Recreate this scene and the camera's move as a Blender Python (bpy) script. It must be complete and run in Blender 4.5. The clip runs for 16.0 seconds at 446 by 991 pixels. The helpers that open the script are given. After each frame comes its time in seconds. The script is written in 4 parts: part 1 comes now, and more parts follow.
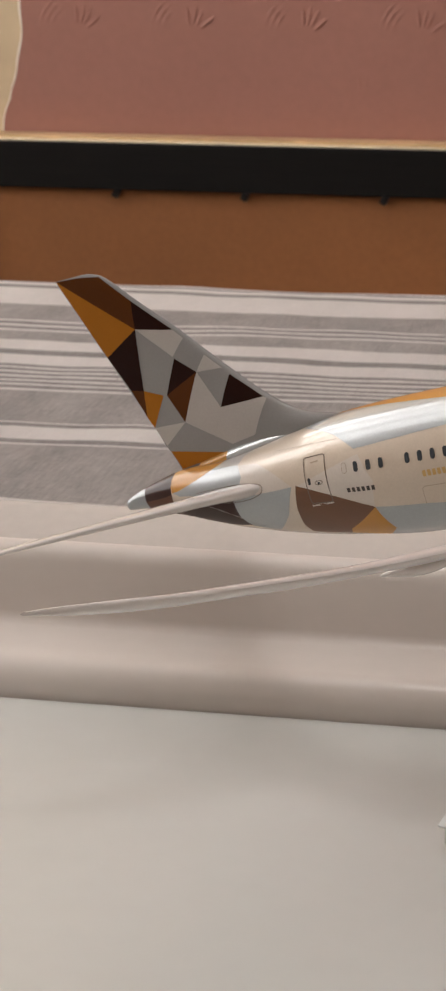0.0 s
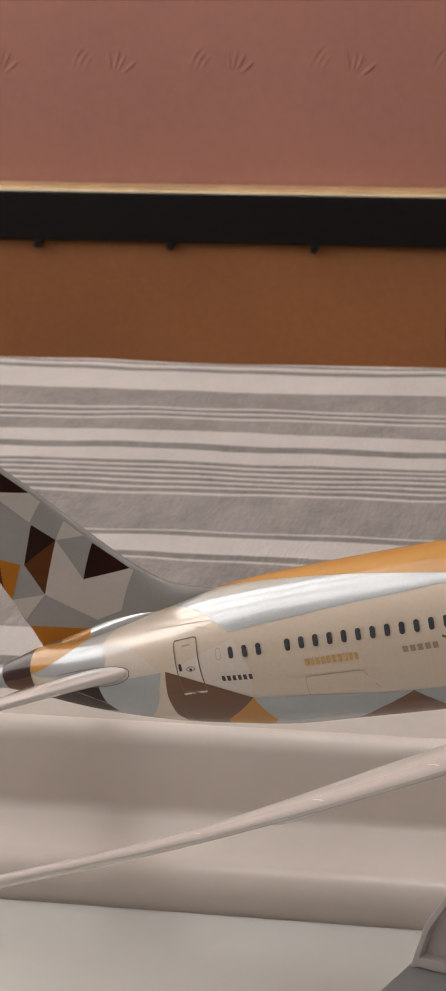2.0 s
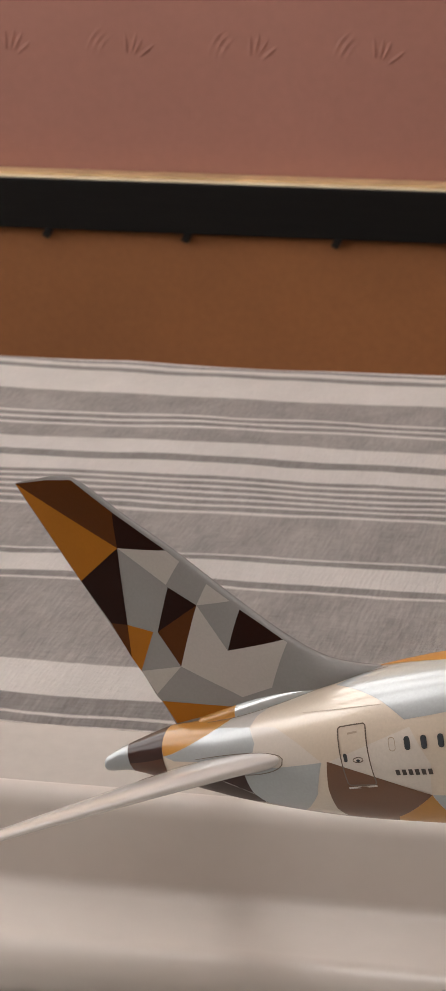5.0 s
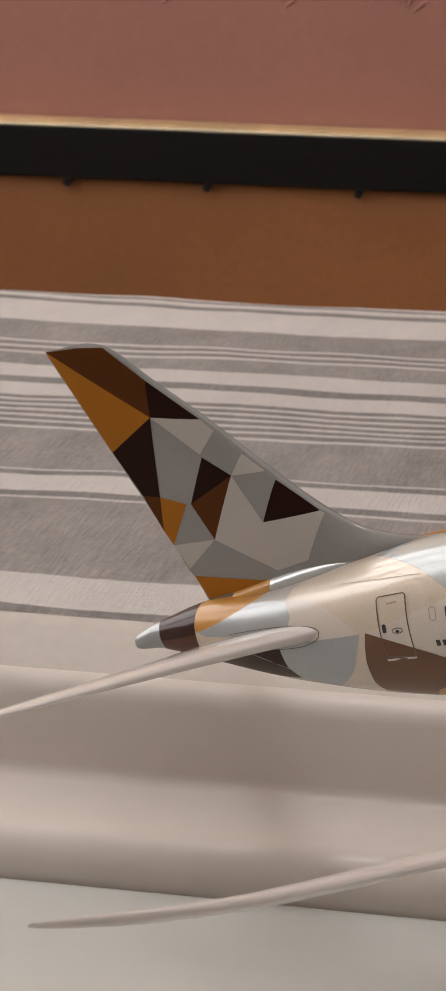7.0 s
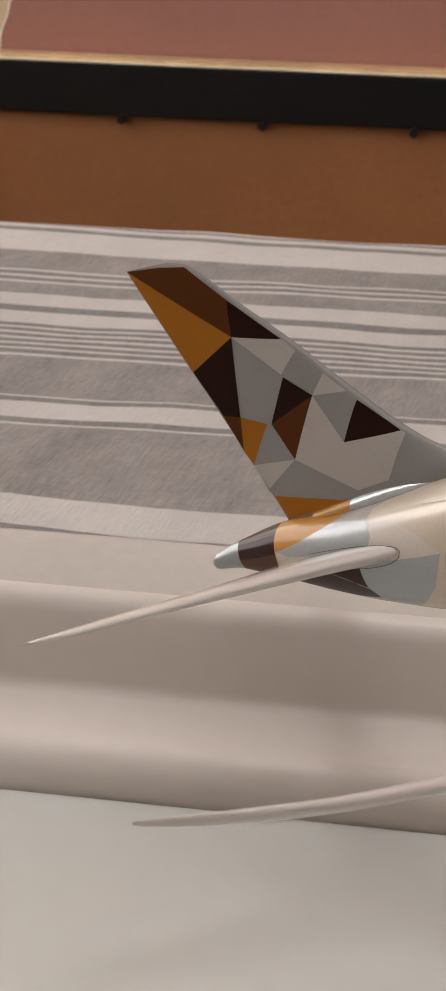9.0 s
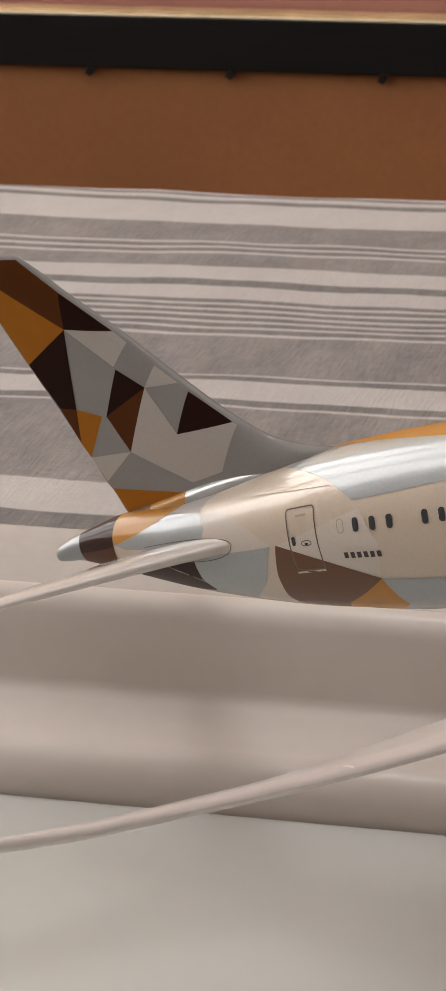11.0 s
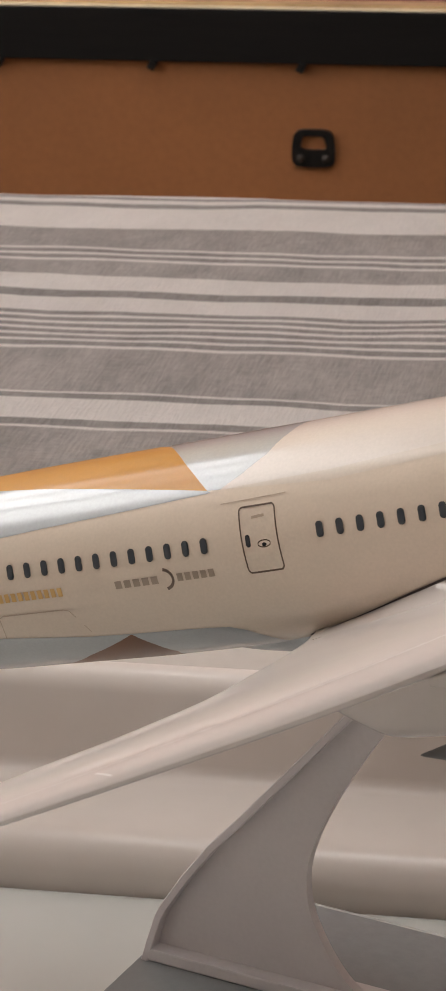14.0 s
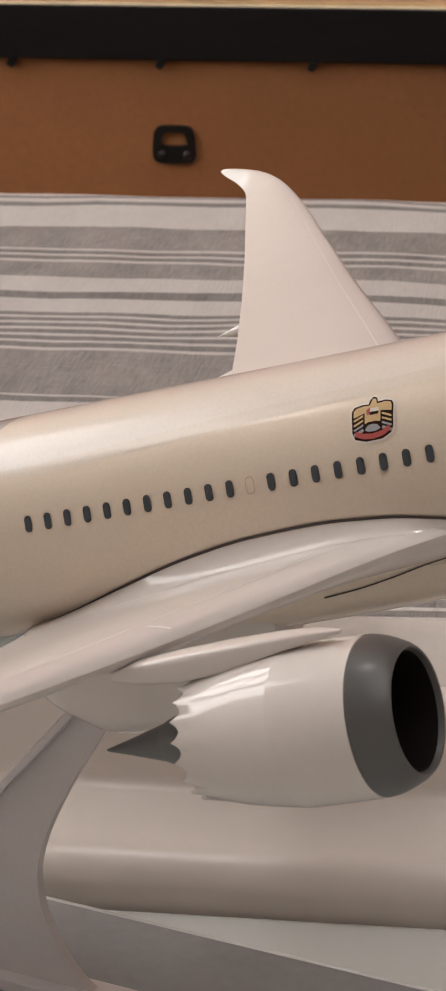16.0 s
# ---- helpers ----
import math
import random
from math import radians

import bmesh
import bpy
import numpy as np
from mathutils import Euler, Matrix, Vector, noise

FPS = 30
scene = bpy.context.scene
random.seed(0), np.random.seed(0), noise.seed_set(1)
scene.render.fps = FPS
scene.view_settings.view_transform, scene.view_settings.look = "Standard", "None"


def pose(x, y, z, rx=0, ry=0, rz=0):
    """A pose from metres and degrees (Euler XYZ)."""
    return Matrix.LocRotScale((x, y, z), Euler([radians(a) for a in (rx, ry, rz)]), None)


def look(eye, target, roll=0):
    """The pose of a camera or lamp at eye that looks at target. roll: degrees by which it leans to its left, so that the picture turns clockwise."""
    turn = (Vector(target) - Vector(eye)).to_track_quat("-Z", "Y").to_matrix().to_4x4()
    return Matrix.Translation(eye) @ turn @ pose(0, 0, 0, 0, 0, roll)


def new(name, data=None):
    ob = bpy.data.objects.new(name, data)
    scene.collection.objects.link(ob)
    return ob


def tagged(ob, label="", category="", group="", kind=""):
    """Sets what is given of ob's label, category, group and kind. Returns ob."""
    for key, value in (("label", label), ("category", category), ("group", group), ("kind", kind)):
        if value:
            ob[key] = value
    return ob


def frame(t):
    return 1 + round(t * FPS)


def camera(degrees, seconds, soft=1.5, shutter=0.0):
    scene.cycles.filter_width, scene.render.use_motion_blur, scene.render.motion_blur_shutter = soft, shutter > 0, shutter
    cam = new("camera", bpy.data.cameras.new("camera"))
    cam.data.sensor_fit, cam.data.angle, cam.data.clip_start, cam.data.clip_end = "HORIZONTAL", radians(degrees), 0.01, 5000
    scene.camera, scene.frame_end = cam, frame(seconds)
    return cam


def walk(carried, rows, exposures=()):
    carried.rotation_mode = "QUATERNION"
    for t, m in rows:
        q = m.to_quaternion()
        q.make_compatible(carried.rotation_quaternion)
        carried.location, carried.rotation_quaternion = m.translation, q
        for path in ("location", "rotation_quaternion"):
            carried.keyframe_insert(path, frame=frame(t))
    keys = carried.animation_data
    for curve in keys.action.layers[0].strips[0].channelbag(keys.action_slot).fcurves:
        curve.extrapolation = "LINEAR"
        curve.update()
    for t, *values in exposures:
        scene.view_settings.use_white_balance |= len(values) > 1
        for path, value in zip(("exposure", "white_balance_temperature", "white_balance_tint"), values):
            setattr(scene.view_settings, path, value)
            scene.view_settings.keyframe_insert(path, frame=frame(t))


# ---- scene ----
from mathutils.geometry import delaunay_2d_cdt

cam = camera(9.593, 16.0, soft=1.5)
PATH = [
    (0, (0.06456, -0.43854, 0.20238), (-0.04852, 0.02545, 0.05432), -1.010),
    (0.5, (0.06640, -0.42765, 0.20888), (-0.04970, 0.03540, 0.06020), -1.124),
    (1, (0.06410, -0.40549, 0.21437), (-0.05408, 0.05717, 0.06613), -1.549),
    (1.5, (0.06579, -0.38663, 0.21564), (-0.04326, 0.07853, 0.06819), -1.545),
    (2, (0.06664, -0.37721, 0.21437), (-0.03857, 0.08904, 0.06760), -1.430),
    (2.5, (0.06086, -0.37340, 0.21530), (-0.04222, 0.09336, 0.06864), -1.448),
    (3, (0.05277, -0.36250, 0.21963), (-0.04795, 0.10474, 0.07286), -1.335),
    (3.5, (0.03654, -0.35071, 0.22655), (-0.06409, 0.11626, 0.07886), -1.039),
    (4, (0.02707, -0.34059, 0.21902), (-0.07270, 0.12680, 0.07206), -0.688),
    (6.3, (0.02318, -0.32174, 0.19751), (-0.07370, 0.14369, 0.04259), 0.076),
    (6.5, (0.02374, -0.32267, 0.19344), (-0.07484, 0.14365, 0.04236), 0.053),
    (7, (0.01977, -0.32316, 0.19058), (-0.07970, 0.14217, 0.03704), 0.045),
    (7.5, (0.01625, -0.32352, 0.18842), (-0.08282, 0.14105, 0.03234), 0.261),
    (8, (0.01268, -0.32593, 0.18675), (-0.08695, 0.13770, 0.02824), 0.395),
    (8.2, (0.01295, -0.32702, 0.18682), (-0.08859, 0.13585, 0.02731), 0.452),
    (10.3, (0.02327, -0.32116, 0.18766), (-0.08714, 0.13616, 0.01834), -0.068),
    (10.5, (0.02618, -0.31884, 0.18782), (-0.08519, 0.13782, 0.01734), -0.055),
    (11, (0.04043, -0.31483, 0.19365), (-0.06998, 0.14060, 0.01932), -1.100),
    (11.5, (0.04866, -0.31050, 0.19609), (-0.05561, 0.14528, 0.01891), -1.197),
    (12, (0.05725, -0.30903, 0.19941), (-0.04246, 0.14704, 0.02036), -1.290),
    (12.5, (0.06140, -0.30358, 0.19846), (-0.03512, 0.15275, 0.01833), -1.346),
    (13, (0.06568, -0.29727, 0.19840), (-0.02720, 0.15980, 0.01823), -1.317),
    (13.5, (0.07139, -0.29339, 0.19957), (-0.01855, 0.16430, 0.01947), -1.246),
    (14, (0.07521, -0.29134, 0.19937), (-0.00718, 0.16770, 0.01911), -0.953),
    (14.5, (0.07877, -0.29131, 0.19996), (0.00361, 0.16878, 0.01921), -0.618),
    (15, (0.08307, -0.29112, 0.19897), (0.01238, 0.16977, 0.01848), -0.462),
    (15.5, (0.09143, -0.28948, 0.19899), (0.02364, 0.17185, 0.01850), -0.489),
    (16, (0.09830, -0.28642, 0.19820), (0.03288, 0.17505, 0.01721), -0.778),
]
walk(cam, [(t, look(eye, target, roll)) for t, eye, target, roll in PATH],
     exposures=[(0, 0.0), (0.5, -0.03), (4, -0.02), (6.3, -0.08), (8.2, -0.10), (10.5, -0.10), (11.5, -0.07), (12.5, -0.02), (13.5, 0.0), (16, -0.02)])
cam.data.dof.use_dof = True
cam.data.dof.focus_distance = 0.36
cam.data.dof.aperture_fstop = 340

# ---------------------------------------------------------------- light
world = bpy.data.worlds.new("room_air")
scene.world = world
world.use_nodes = True
world.node_tree.nodes["Background"].inputs[0].default_value = (1.0, 0.86, 0.72, 1)
world.node_tree.nodes["Background"].inputs[1].default_value = 0.05

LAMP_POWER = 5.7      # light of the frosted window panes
FILL_POWER = 2.30     # emission of the added fill panel
SPOT_POWER = 18.0     # emission of the small round lamp


# ---------------------------------------------------------------- materials
def mat(name, color, rough=0.5, metal=0.0, coat=0.0, spec=0.5, sheen=0.03):
    m = bpy.data.materials.new(name)
    m.use_nodes = True
    b = m.node_tree.nodes["Principled BSDF"]
    b.inputs["Base Color"].default_value = (*color, 1)
    b.inputs["Roughness"].default_value = rough
    b.inputs["Metallic"].default_value = metal
    b.inputs["Coat Weight"].default_value = coat
    b.inputs["Coat Roughness"].default_value = sheen
    b.inputs["Specular IOR Level"].default_value = spec
    return m


def node(m, kind, **sets):
    n = m.node_tree.nodes.new(kind)
    for key, value in sets.items():
        n.inputs[key].default_value = value
    return n


def grain(m, color, scale, amount, bump=0.0, detail=6.0, stretch=(1, 1, 1), scale2=0.0, amount2=0.0):
    """Mottles the base colour at one or two scales and adds fine relief."""
    t = m.node_tree
    b = t.nodes["Principled BSDF"]
    co = t.nodes.new("ShaderNodeTexCoord")
    mp = node(m, "ShaderNodeMapping", Scale=stretch)
    t.links.new(co.outputs["Object"], mp.inputs["Vector"])
    n1 = node(m, "ShaderNodeTexNoise", Scale=scale, Detail=detail, Roughness=0.6)
    t.links.new(mp.outputs[0], n1.inputs["Vector"])
    val = n1.outputs["Fac"]
    rng = node(m, "ShaderNodeMapRange")
    rng.inputs["To Min"].default_value = 1 - amount
    rng.inputs["To Max"].default_value = 1 + amount
    rng.inputs["From Min"].default_value = 0.25
    rng.inputs["From Max"].default_value = 0.75
    t.links.new(val, rng.inputs["Value"])
    out = rng.outputs[0]
    if scale2:
        n2 = node(m, "ShaderNodeTexNoise", Scale=scale2, Detail=3.0)
        t.links.new(mp.outputs[0], n2.inputs["Vector"])
        r2 = node(m, "ShaderNodeMapRange")
        r2.inputs["From Min"].default_value, r2.inputs["From Max"].default_value = 0.3, 0.7
        r2.inputs["To Min"].default_value, r2.inputs["To Max"].default_value = 1 - amount2, 1 + amount2
        t.links.new(n2.outputs["Fac"], r2.inputs["Value"])
        mul = t.nodes.new("ShaderNodeMath")
        mul.operation = "MULTIPLY"
        t.links.new(out, mul.inputs[0])
        t.links.new(r2.outputs[0], mul.inputs[1])
        out = mul.outputs[0]
    sc = t.nodes.new("ShaderNodeVectorMath")
    sc.operation = "SCALE"
    sc.inputs[0].default_value = color
    t.links.new(out, sc.inputs["Scale"])
    t.links.new(sc.outputs[0], b.inputs["Base Color"])
    if bump:
        bp = node(m, "ShaderNodeBump", Strength=bump, Distance=0.001)
        t.links.new(val, bp.inputs["Height"])
        t.links.new(bp.outputs[0], b.inputs["Normal"])
    return m


M_TABLE = grain(mat("white_laminate", (0.535, 0.537, 0.512), 0.3), (0.535, 0.537, 0.512), 9, 0.02, 0.02, scale2=160, amount2=0.01)
M_RAIL = grain(mat("white_lacquer", (0.65, 0.585, 0.54), 0.3), (0.65, 0.585, 0.54), 12, 0.025, 0.02, scale2=220, amount2=0.012)
M_LEDGE = grain(mat("beige_sheeting", (0.50, 0.45, 0.41), 0.7), (0.50, 0.45, 0.41), 30, 0.03, 0.05, scale2=400, amount2=0.03)
M_MATTRESS = grain(mat("mattress_ticking", (0.66, 0.62, 0.56), 0.9), (0.66, 0.62, 0.56), 300, 0.08, 0.3)
M_BLACK = grain(mat("black_stained_wood", (0.006, 0.005, 0.0045), 0.6, spec=0.2), (0.006, 0.005, 0.0045), 40, 0.3, 0.1, stretch=(1, 12, 12))
M_GOLD = grain(mat("gilt_edge", (0.72, 0.50, 0.26), 0.3, 0.3), (0.72, 0.50, 0.26), 60, 0.2, 0.1, scale2=9, amount2=0.2)
# paler copy of the gilt: the lit front bevel, put into the colour
M_LIT_BEVEL = grain(mat("gilt_lit_bevel", (0.92, 0.80, 0.58), 0.3, 0.2), (0.92, 0.80, 0.58), 60, 0.15)
M_BOARD = grain(mat("brown_hardboard", (0.272, 0.103, 0.033), 0.75), (0.272, 0.103, 0.033), 260, 0.08, 0.10, scale2=7, amount2=0.14)
M_TAB = mat("dark_steel", (0.02, 0.018, 0.017), 0.4, 0.6)
M_SCREW = grain(mat("dull_steel", (0.045, 0.034, 0.028), 0.5, 0.5), (0.045, 0.034, 0.028), 300, 0.2)
M_WALLPAPER = grain(mat("pink_wallpaper", (0.354, 0.158, 0.118), 0.62), (0.354, 0.158, 0.118), 190, 0.05, 0.12, scale2=5, amount2=0.06)
M_PAPER = grain(mat("torn_paper", (0.74, 0.66, 0.56), 0.9), (0.74, 0.66, 0.56), 400, 0.08, 0.2)
M_CREAM = grain(mat("cream_plaster", (0.62, 0.47, 0.30), 0.85), (0.62, 0.47, 0.30), 60, 0.07, 0.2, scale2=8, amount2=0.08)
M_PLASTER = grain(mat("wall_paint", (0.78, 0.74, 0.69), 0.85), (0.78, 0.74, 0.69), 30, 0.05, 0.1)
M_CEIL = grain(mat("ceiling_paint", (0.84, 0.82, 0.79), 0.9), (0.84, 0.82, 0.79), 20, 0.03, 0.1)
M_FLOOR = grain(mat("floor_tile", (0.42, 0.34, 0.27), 0.4), (0.42, 0.34, 0.27), 6, 0.12, 0.05, scale2=60, amount2=0.05)
M_WHITE = grain(mat("white_gloss_plastic", (0.612, 0.555, 0.52), 0.5, 0, 0.95, 0.25, 0.03), (0.612, 0.555, 0.52), 60, 0.02, 0.0, scale2=900, amount2=0.01)
M_WING = grain(mat("white_wing_plastic", (0.612, 0.555, 0.52), 0.5, 0, 0.7, 0.25, 0.10), (0.612, 0.555, 0.52), 60, 0.02, 0.0, scale2=900, amount2=0.01)
M_STAND = grain(mat("white_matt_plastic", (0.58, 0.536, 0.535), 0.42), (0.58, 0.536, 0.535), 80, 0.03, 0.03, scale2=1500, amount2=0.02)
M_PLATE = grain(mat("grey_satin_plate", (0.225, 0.23, 0.235), 0.5, 0.0), (0.225, 0.23, 0.235), 500, 0.08, 0.05, scale2=30, amount2=0.05)
# stand plastic darkened for the shade on the upright skirt
M_SHADED_SKIRT = grain(mat("shaded_matt_plastic", (0.42, 0.41, 0.39), 0.45), (0.42, 0.41, 0.39), 200, 0.04, 0.03, scale2=30, amount2=0.04)
M_EDGE = grain(mat("clear_white_edge", (0.70, 0.72, 0.72), 0.2), (0.70, 0.72, 0.72), 120, 0.03, 0.02)
M_PEARL = grain(mat("champagne_pearl_paint", (0.61, 0.51, 0.41), 0.36, 0.14, 0.95, 0.3, 0.09), (0.61, 0.51, 0.41), 70, 0.03, 0.0, scale2=2500, amount2=0.03)
M_SILVER = grain(mat("silver_blue_paint", (0.36, 0.377, 0.383), 0.34, 0.2, 1.0, 0.4, 0.13), (0.36, 0.377, 0.383), 90, 0.03, 0.0, scale2=2500, amount2=0.04)
M_ORANGE = grain(mat("orange_gold_paint", (0.49, 0.222, 0.034), 0.45, 0, 0.4, 0.25, 0.15), (0.49, 0.222, 0.034), 90, 0.04, 0.0, scale2=2500, amount2=0.03)
M_OCHRE = grain(mat("ochre_paint", (0.36, 0.132, 0.012), 0.5, 0, 0.04, 0.06), (0.36, 0.132, 0.012), 90, 0.05, 0.0, scale2=2500, amount2=0.03)
M_BROWN = grain(mat("mid_brown_paint", (0.088, 0.027, 0.0055), 0.5, 0, 0.04, 0.06), (0.088, 0.027, 0.0055), 90, 0.05, 0.0, scale2=2500, amount2=0.03)
M_DARK = grain(mat("dark_brown_paint", (0.020, 0.0062, 0.0040), 0.5, 0, 0.04, 0.06), (0.020, 0.0062, 0.0040), 90, 0.05, 0.0, scale2=2500, amount2=0.03)
M_FINLIGHT = grain(mat("pale_grey_paint", (0.44, 0.402, 0.375), 0.4, 0, 0.3, 0.15, 0.06), (0.44, 0.402, 0.375), 90, 0.03, 0.0, scale2=2500, amount2=0.03)
M_FINGREY = grain(mat("mid_grey_paint", (0.26, 0.248, 0.243), 0.4, 0, 0.6, 0.15, 0.05), (0.26, 0.248, 0.243), 90, 0.03, 0.0, scale2=2500, amount2=0.03)
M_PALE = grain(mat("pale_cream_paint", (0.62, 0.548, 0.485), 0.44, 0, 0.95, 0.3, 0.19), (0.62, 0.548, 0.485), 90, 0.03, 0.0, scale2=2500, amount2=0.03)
# tone between pale and pearl, painted for the soft highlight beside the crown
M_CROWN_BLEND = grain(mat("crown_highlight_blend", (0.60, 0.517, 0.435), 0.42, 0, 0.95, 0.3, 0.17), (0.60, 0.517, 0.435), 90, 0.03, 0.0, scale2=2500, amount2=0.03)
M_BELLYBROWN = grain(mat("belly_brown_paint", (0.152, 0.066, 0.030), 0.45, 0, 0.5, 0.2, 0.06), (0.152, 0.066, 0.030), 90, 0.04, 0.0, scale2=2500, amount2=0.03)
M_TAILGREY = grain(mat("tail_grey_brown_paint", (0.060, 0.036, 0.027), 0.45, 0, 0.3, 0.1, 0.06), (0.060, 0.036, 0.027), 90, 0.05)
M_SPEAR = grain(mat("polished_silver_paint", (0.46, 0.47, 0.47), 0.2, 0.4, 0.6, 0.5, 0.06), (0.46, 0.47, 0.47), 90, 0.04)
M_CONE = grain(mat("bare_metal_paint", (0.30, 0.315, 0.32), 0.35, 0.3, 0.3, 0.4, 0.15), (0.30, 0.315, 0.32), 90, 0.05)
M_TAILDARK = grain(mat("tail_dark_brown_paint", (0.036, 0.0115, 0.0078), 0.45, 0, 0.3, 0.1, 0.06), (0.036, 0.0115, 0.0078), 90, 0.05)
M_TAILBROWN = grain(mat("tail_brown_paint", (0.10, 0.038, 0.019), 0.45, 0, 0.3, 0.1, 0.06), (0.10, 0.038, 0.019), 90, 0.05)
M_GLASS = mat("window_print", (0.018, 0.021, 0.026), 0.35, 0, 0.3)
M_PANE = mat("window_pane_print", (0.040, 0.047, 0.057), 0.25, 0, 0.5)
M_LINE = mat("printed_line", (0.13, 0.09, 0.065), 0.5)
M_FAINT = mat("faint_line", (0.42, 0.33, 0.25), 0.5)
M_SEAM = mat("moulded_seam", (0.575, 0.548, 0.53), 0.4)
M_TICK = mat("raised_seam", (0.85, 0.83, 0.80), 0.3, 0, 0.8)
M_WEB = mat("gold_ink", (0.55, 0.34, 0.12), 0.5)
M_WORD = mat("soft_brown_ink", (0.30, 0.235, 0.18), 0.5)
M_INK = mat("dark_ink", (0.05, 0.035, 0.03), 0.5)
M_LIP = grain(mat("engine_lip_grey", (0.090, 0.086, 0.084), 0.42, 0.1, 0.1), (0.090, 0.086, 0.084), 90, 0.04, 0.0)
M_DUCT = mat("engine_duct_dark", (0.012, 0.009, 0.008), 0.6, spec=0.1)
M_RED = mat("crest_red", (0.36, 0.06, 0.05), 0.45)
M_GILT = mat("crest_gold", (0.50, 0.33, 0.15), 0.45)
M_GREYSTRIP = mat("crest_grey", (0.25, 0.25, 0.27), 0.45)


def cloth_material():
    m = mat("striped_cotton", (0.5, 0.5, 0.5), 0.92, spec=0.2)
    t = m.node_tree
    b = t.nodes["Principled BSDF"]
    co = t.nodes.new("ShaderNodeTexCoord")
    sep = t.nodes.new("ShaderNodeSeparateXYZ")
    t.links.new(co.outputs["UV"], sep.inputs[0])
    wob = node(m, "ShaderNodeTexNoise", Scale=9.0, Detail=2.0)
    t.links.new(co.outputs["Object"], wob.inputs["Vector"])
    off = t.nodes.new("ShaderNodeMath")
    off.operation = "MULTIPLY_ADD"
    t.links.new(wob.outputs["Fac"], off.inputs[0])
    off.inputs[1].default_value = 0.010
    t.links.new(sep.outputs["Y"], off.inputs[2])
    fine = node(m, "ShaderNodeTexNoise", Scale=420.0, Detail=2.0)
    t.links.new(co.outputs["Object"], fine.inputs["Vector"])
    off2 = t.nodes.new("ShaderNodeMath")
    off2.operation = "MULTIPLY_ADD"
    t.links.new(fine.outputs["Fac"], off2.inputs[0])
    off2.inputs[1].default_value = 0.0008
    t.links.new(off.outputs[0], off2.inputs[2])
    w, g, d = (0.84, 0.80, 0.77, 1), (0.475, 0.440, 0.420, 1), (0.385, 0.356, 0.341, 1)
    white = [(0.6120, 0.6240), (0.6270, 0.70), (0.6025, 0.6088), (0.5618, 0.5965), (0.5280, 0.5312), (0.5200, 0.5232), (0.5120, 0.5152), (0.4769, 0.4943), (0.4531, 0.4688), (0.4462, 0.4490), (0.4395, 0.4423), (0.4330, 0.4358), (0.4264, 0.4291),
             (0.4198, 0.4224), (0.4120, 0.4150), (0.3662, 0.3680), (0.3432, 0.3615), (0.3358, 0.3378), (0.2445, 0.2684), (0.2310, 0.2328), (0.2238, 0.2258), (0.1, 0.2200)]
    dark = [(0.5965, 0.6025), (0.6088, 0.6120), (0.6240, 0.6270), (0.4688, 0.4769), (0.4150, 0.4531), (0.5120, 0.5312), (0.3615, 0.3662), (0.3378, 0.3432), (0.2200, 0.2445)]

    def spans(rows):
        """One where the thread count lies within any of the spans."""
        out = None
        for lo, hi in rows:
            c = node(m, "ShaderNodeMath")
            c.operation = "COMPARE"
            t.links.new(off2.outputs[0], c.inputs[0])
            c.inputs[1].default_value = (lo + hi) / 2 + 0.0054
            c.inputs[2].default_value = (hi - lo) / 2
            if out:
                top = node(m, "ShaderNodeMath")
                top.operation = "MAXIMUM"
                t.links.new(out, top.inputs[0])
                t.links.new(c.outputs[0], top.inputs[1])
                out = top.outputs[0]
            else:
                out = c.outputs[0]
        return out

    base = t.nodes.new("ShaderNodeMixRGB")
    base.inputs[1].default_value, base.inputs[2].default_value = g, d
    t.links.new(spans(dark), base.inputs[0])
    mix = t.nodes.new("ShaderNodeMixRGB")
    mix.inputs[2].default_value = w
    t.links.new(spans(white), mix.inputs[0])
    t.links.new(base.outputs[0], mix.inputs[1])
    def threads(scale, detail):
        n = node(m, "ShaderNodeTexNoise", Scale=1.0, Detail=detail, Roughness=0.6)
        mp = node(m, "ShaderNodeMapping", Scale=scale)
        t.links.new(co.outputs["UV"], mp.inputs["Vector"])
        t.links.new(mp.outputs[0], n.inputs["Vector"])
        return n.outputs["Fac"]

    def blend(op, a, b):
        n = node(m, "ShaderNodeMath")
        n.operation = op
        t.links.new(a, n.inputs[0])
        t.links.new(b, n.inputs[1])
        return n.outputs[0]

    weft, warp, slub = threads((160, 1500, 1), 2.0), threads((1400, 90, 1), 2.0), threads((60, 25, 1), 4.0)
    weave = blend("ADD", blend("ADD", weft, warp), slub)
    rng = node(m, "ShaderNodeMapRange")
    rng.inputs["From Min"].default_value, rng.inputs["From Max"].default_value = 0.95, 2.05
    rng.inputs["To Min"].default_value, rng.inputs["To Max"].default_value = 0.60, 1.40
    t.links.new(weave, rng.inputs["Value"])
    # the white yarn is smoother than the grey
    calm = t.nodes.new("ShaderNodeMixRGB")
    calm.inputs[2].default_value = (1, 1, 1, 1)
    soft = node(m, "ShaderNodeMath")
    soft.operation = "MULTIPLY"
    soft.inputs[1].default_value = 0.75
    t.links.new(mix.inputs[0].links[0].from_socket, soft.inputs[0])
    t.links.new(soft.outputs[0], calm.inputs[0])
    t.links.new(rng.outputs[0], calm.inputs[1])
    sc = t.nodes.new("ShaderNodeVectorMath")
    sc.operation = "MULTIPLY"
    t.links.new(mix.outputs[0], sc.inputs[0])
    t.links.new(calm.outputs[0], sc.inputs[1])
    t.links.new(sc.outputs[0], b.inputs["Base Color"])
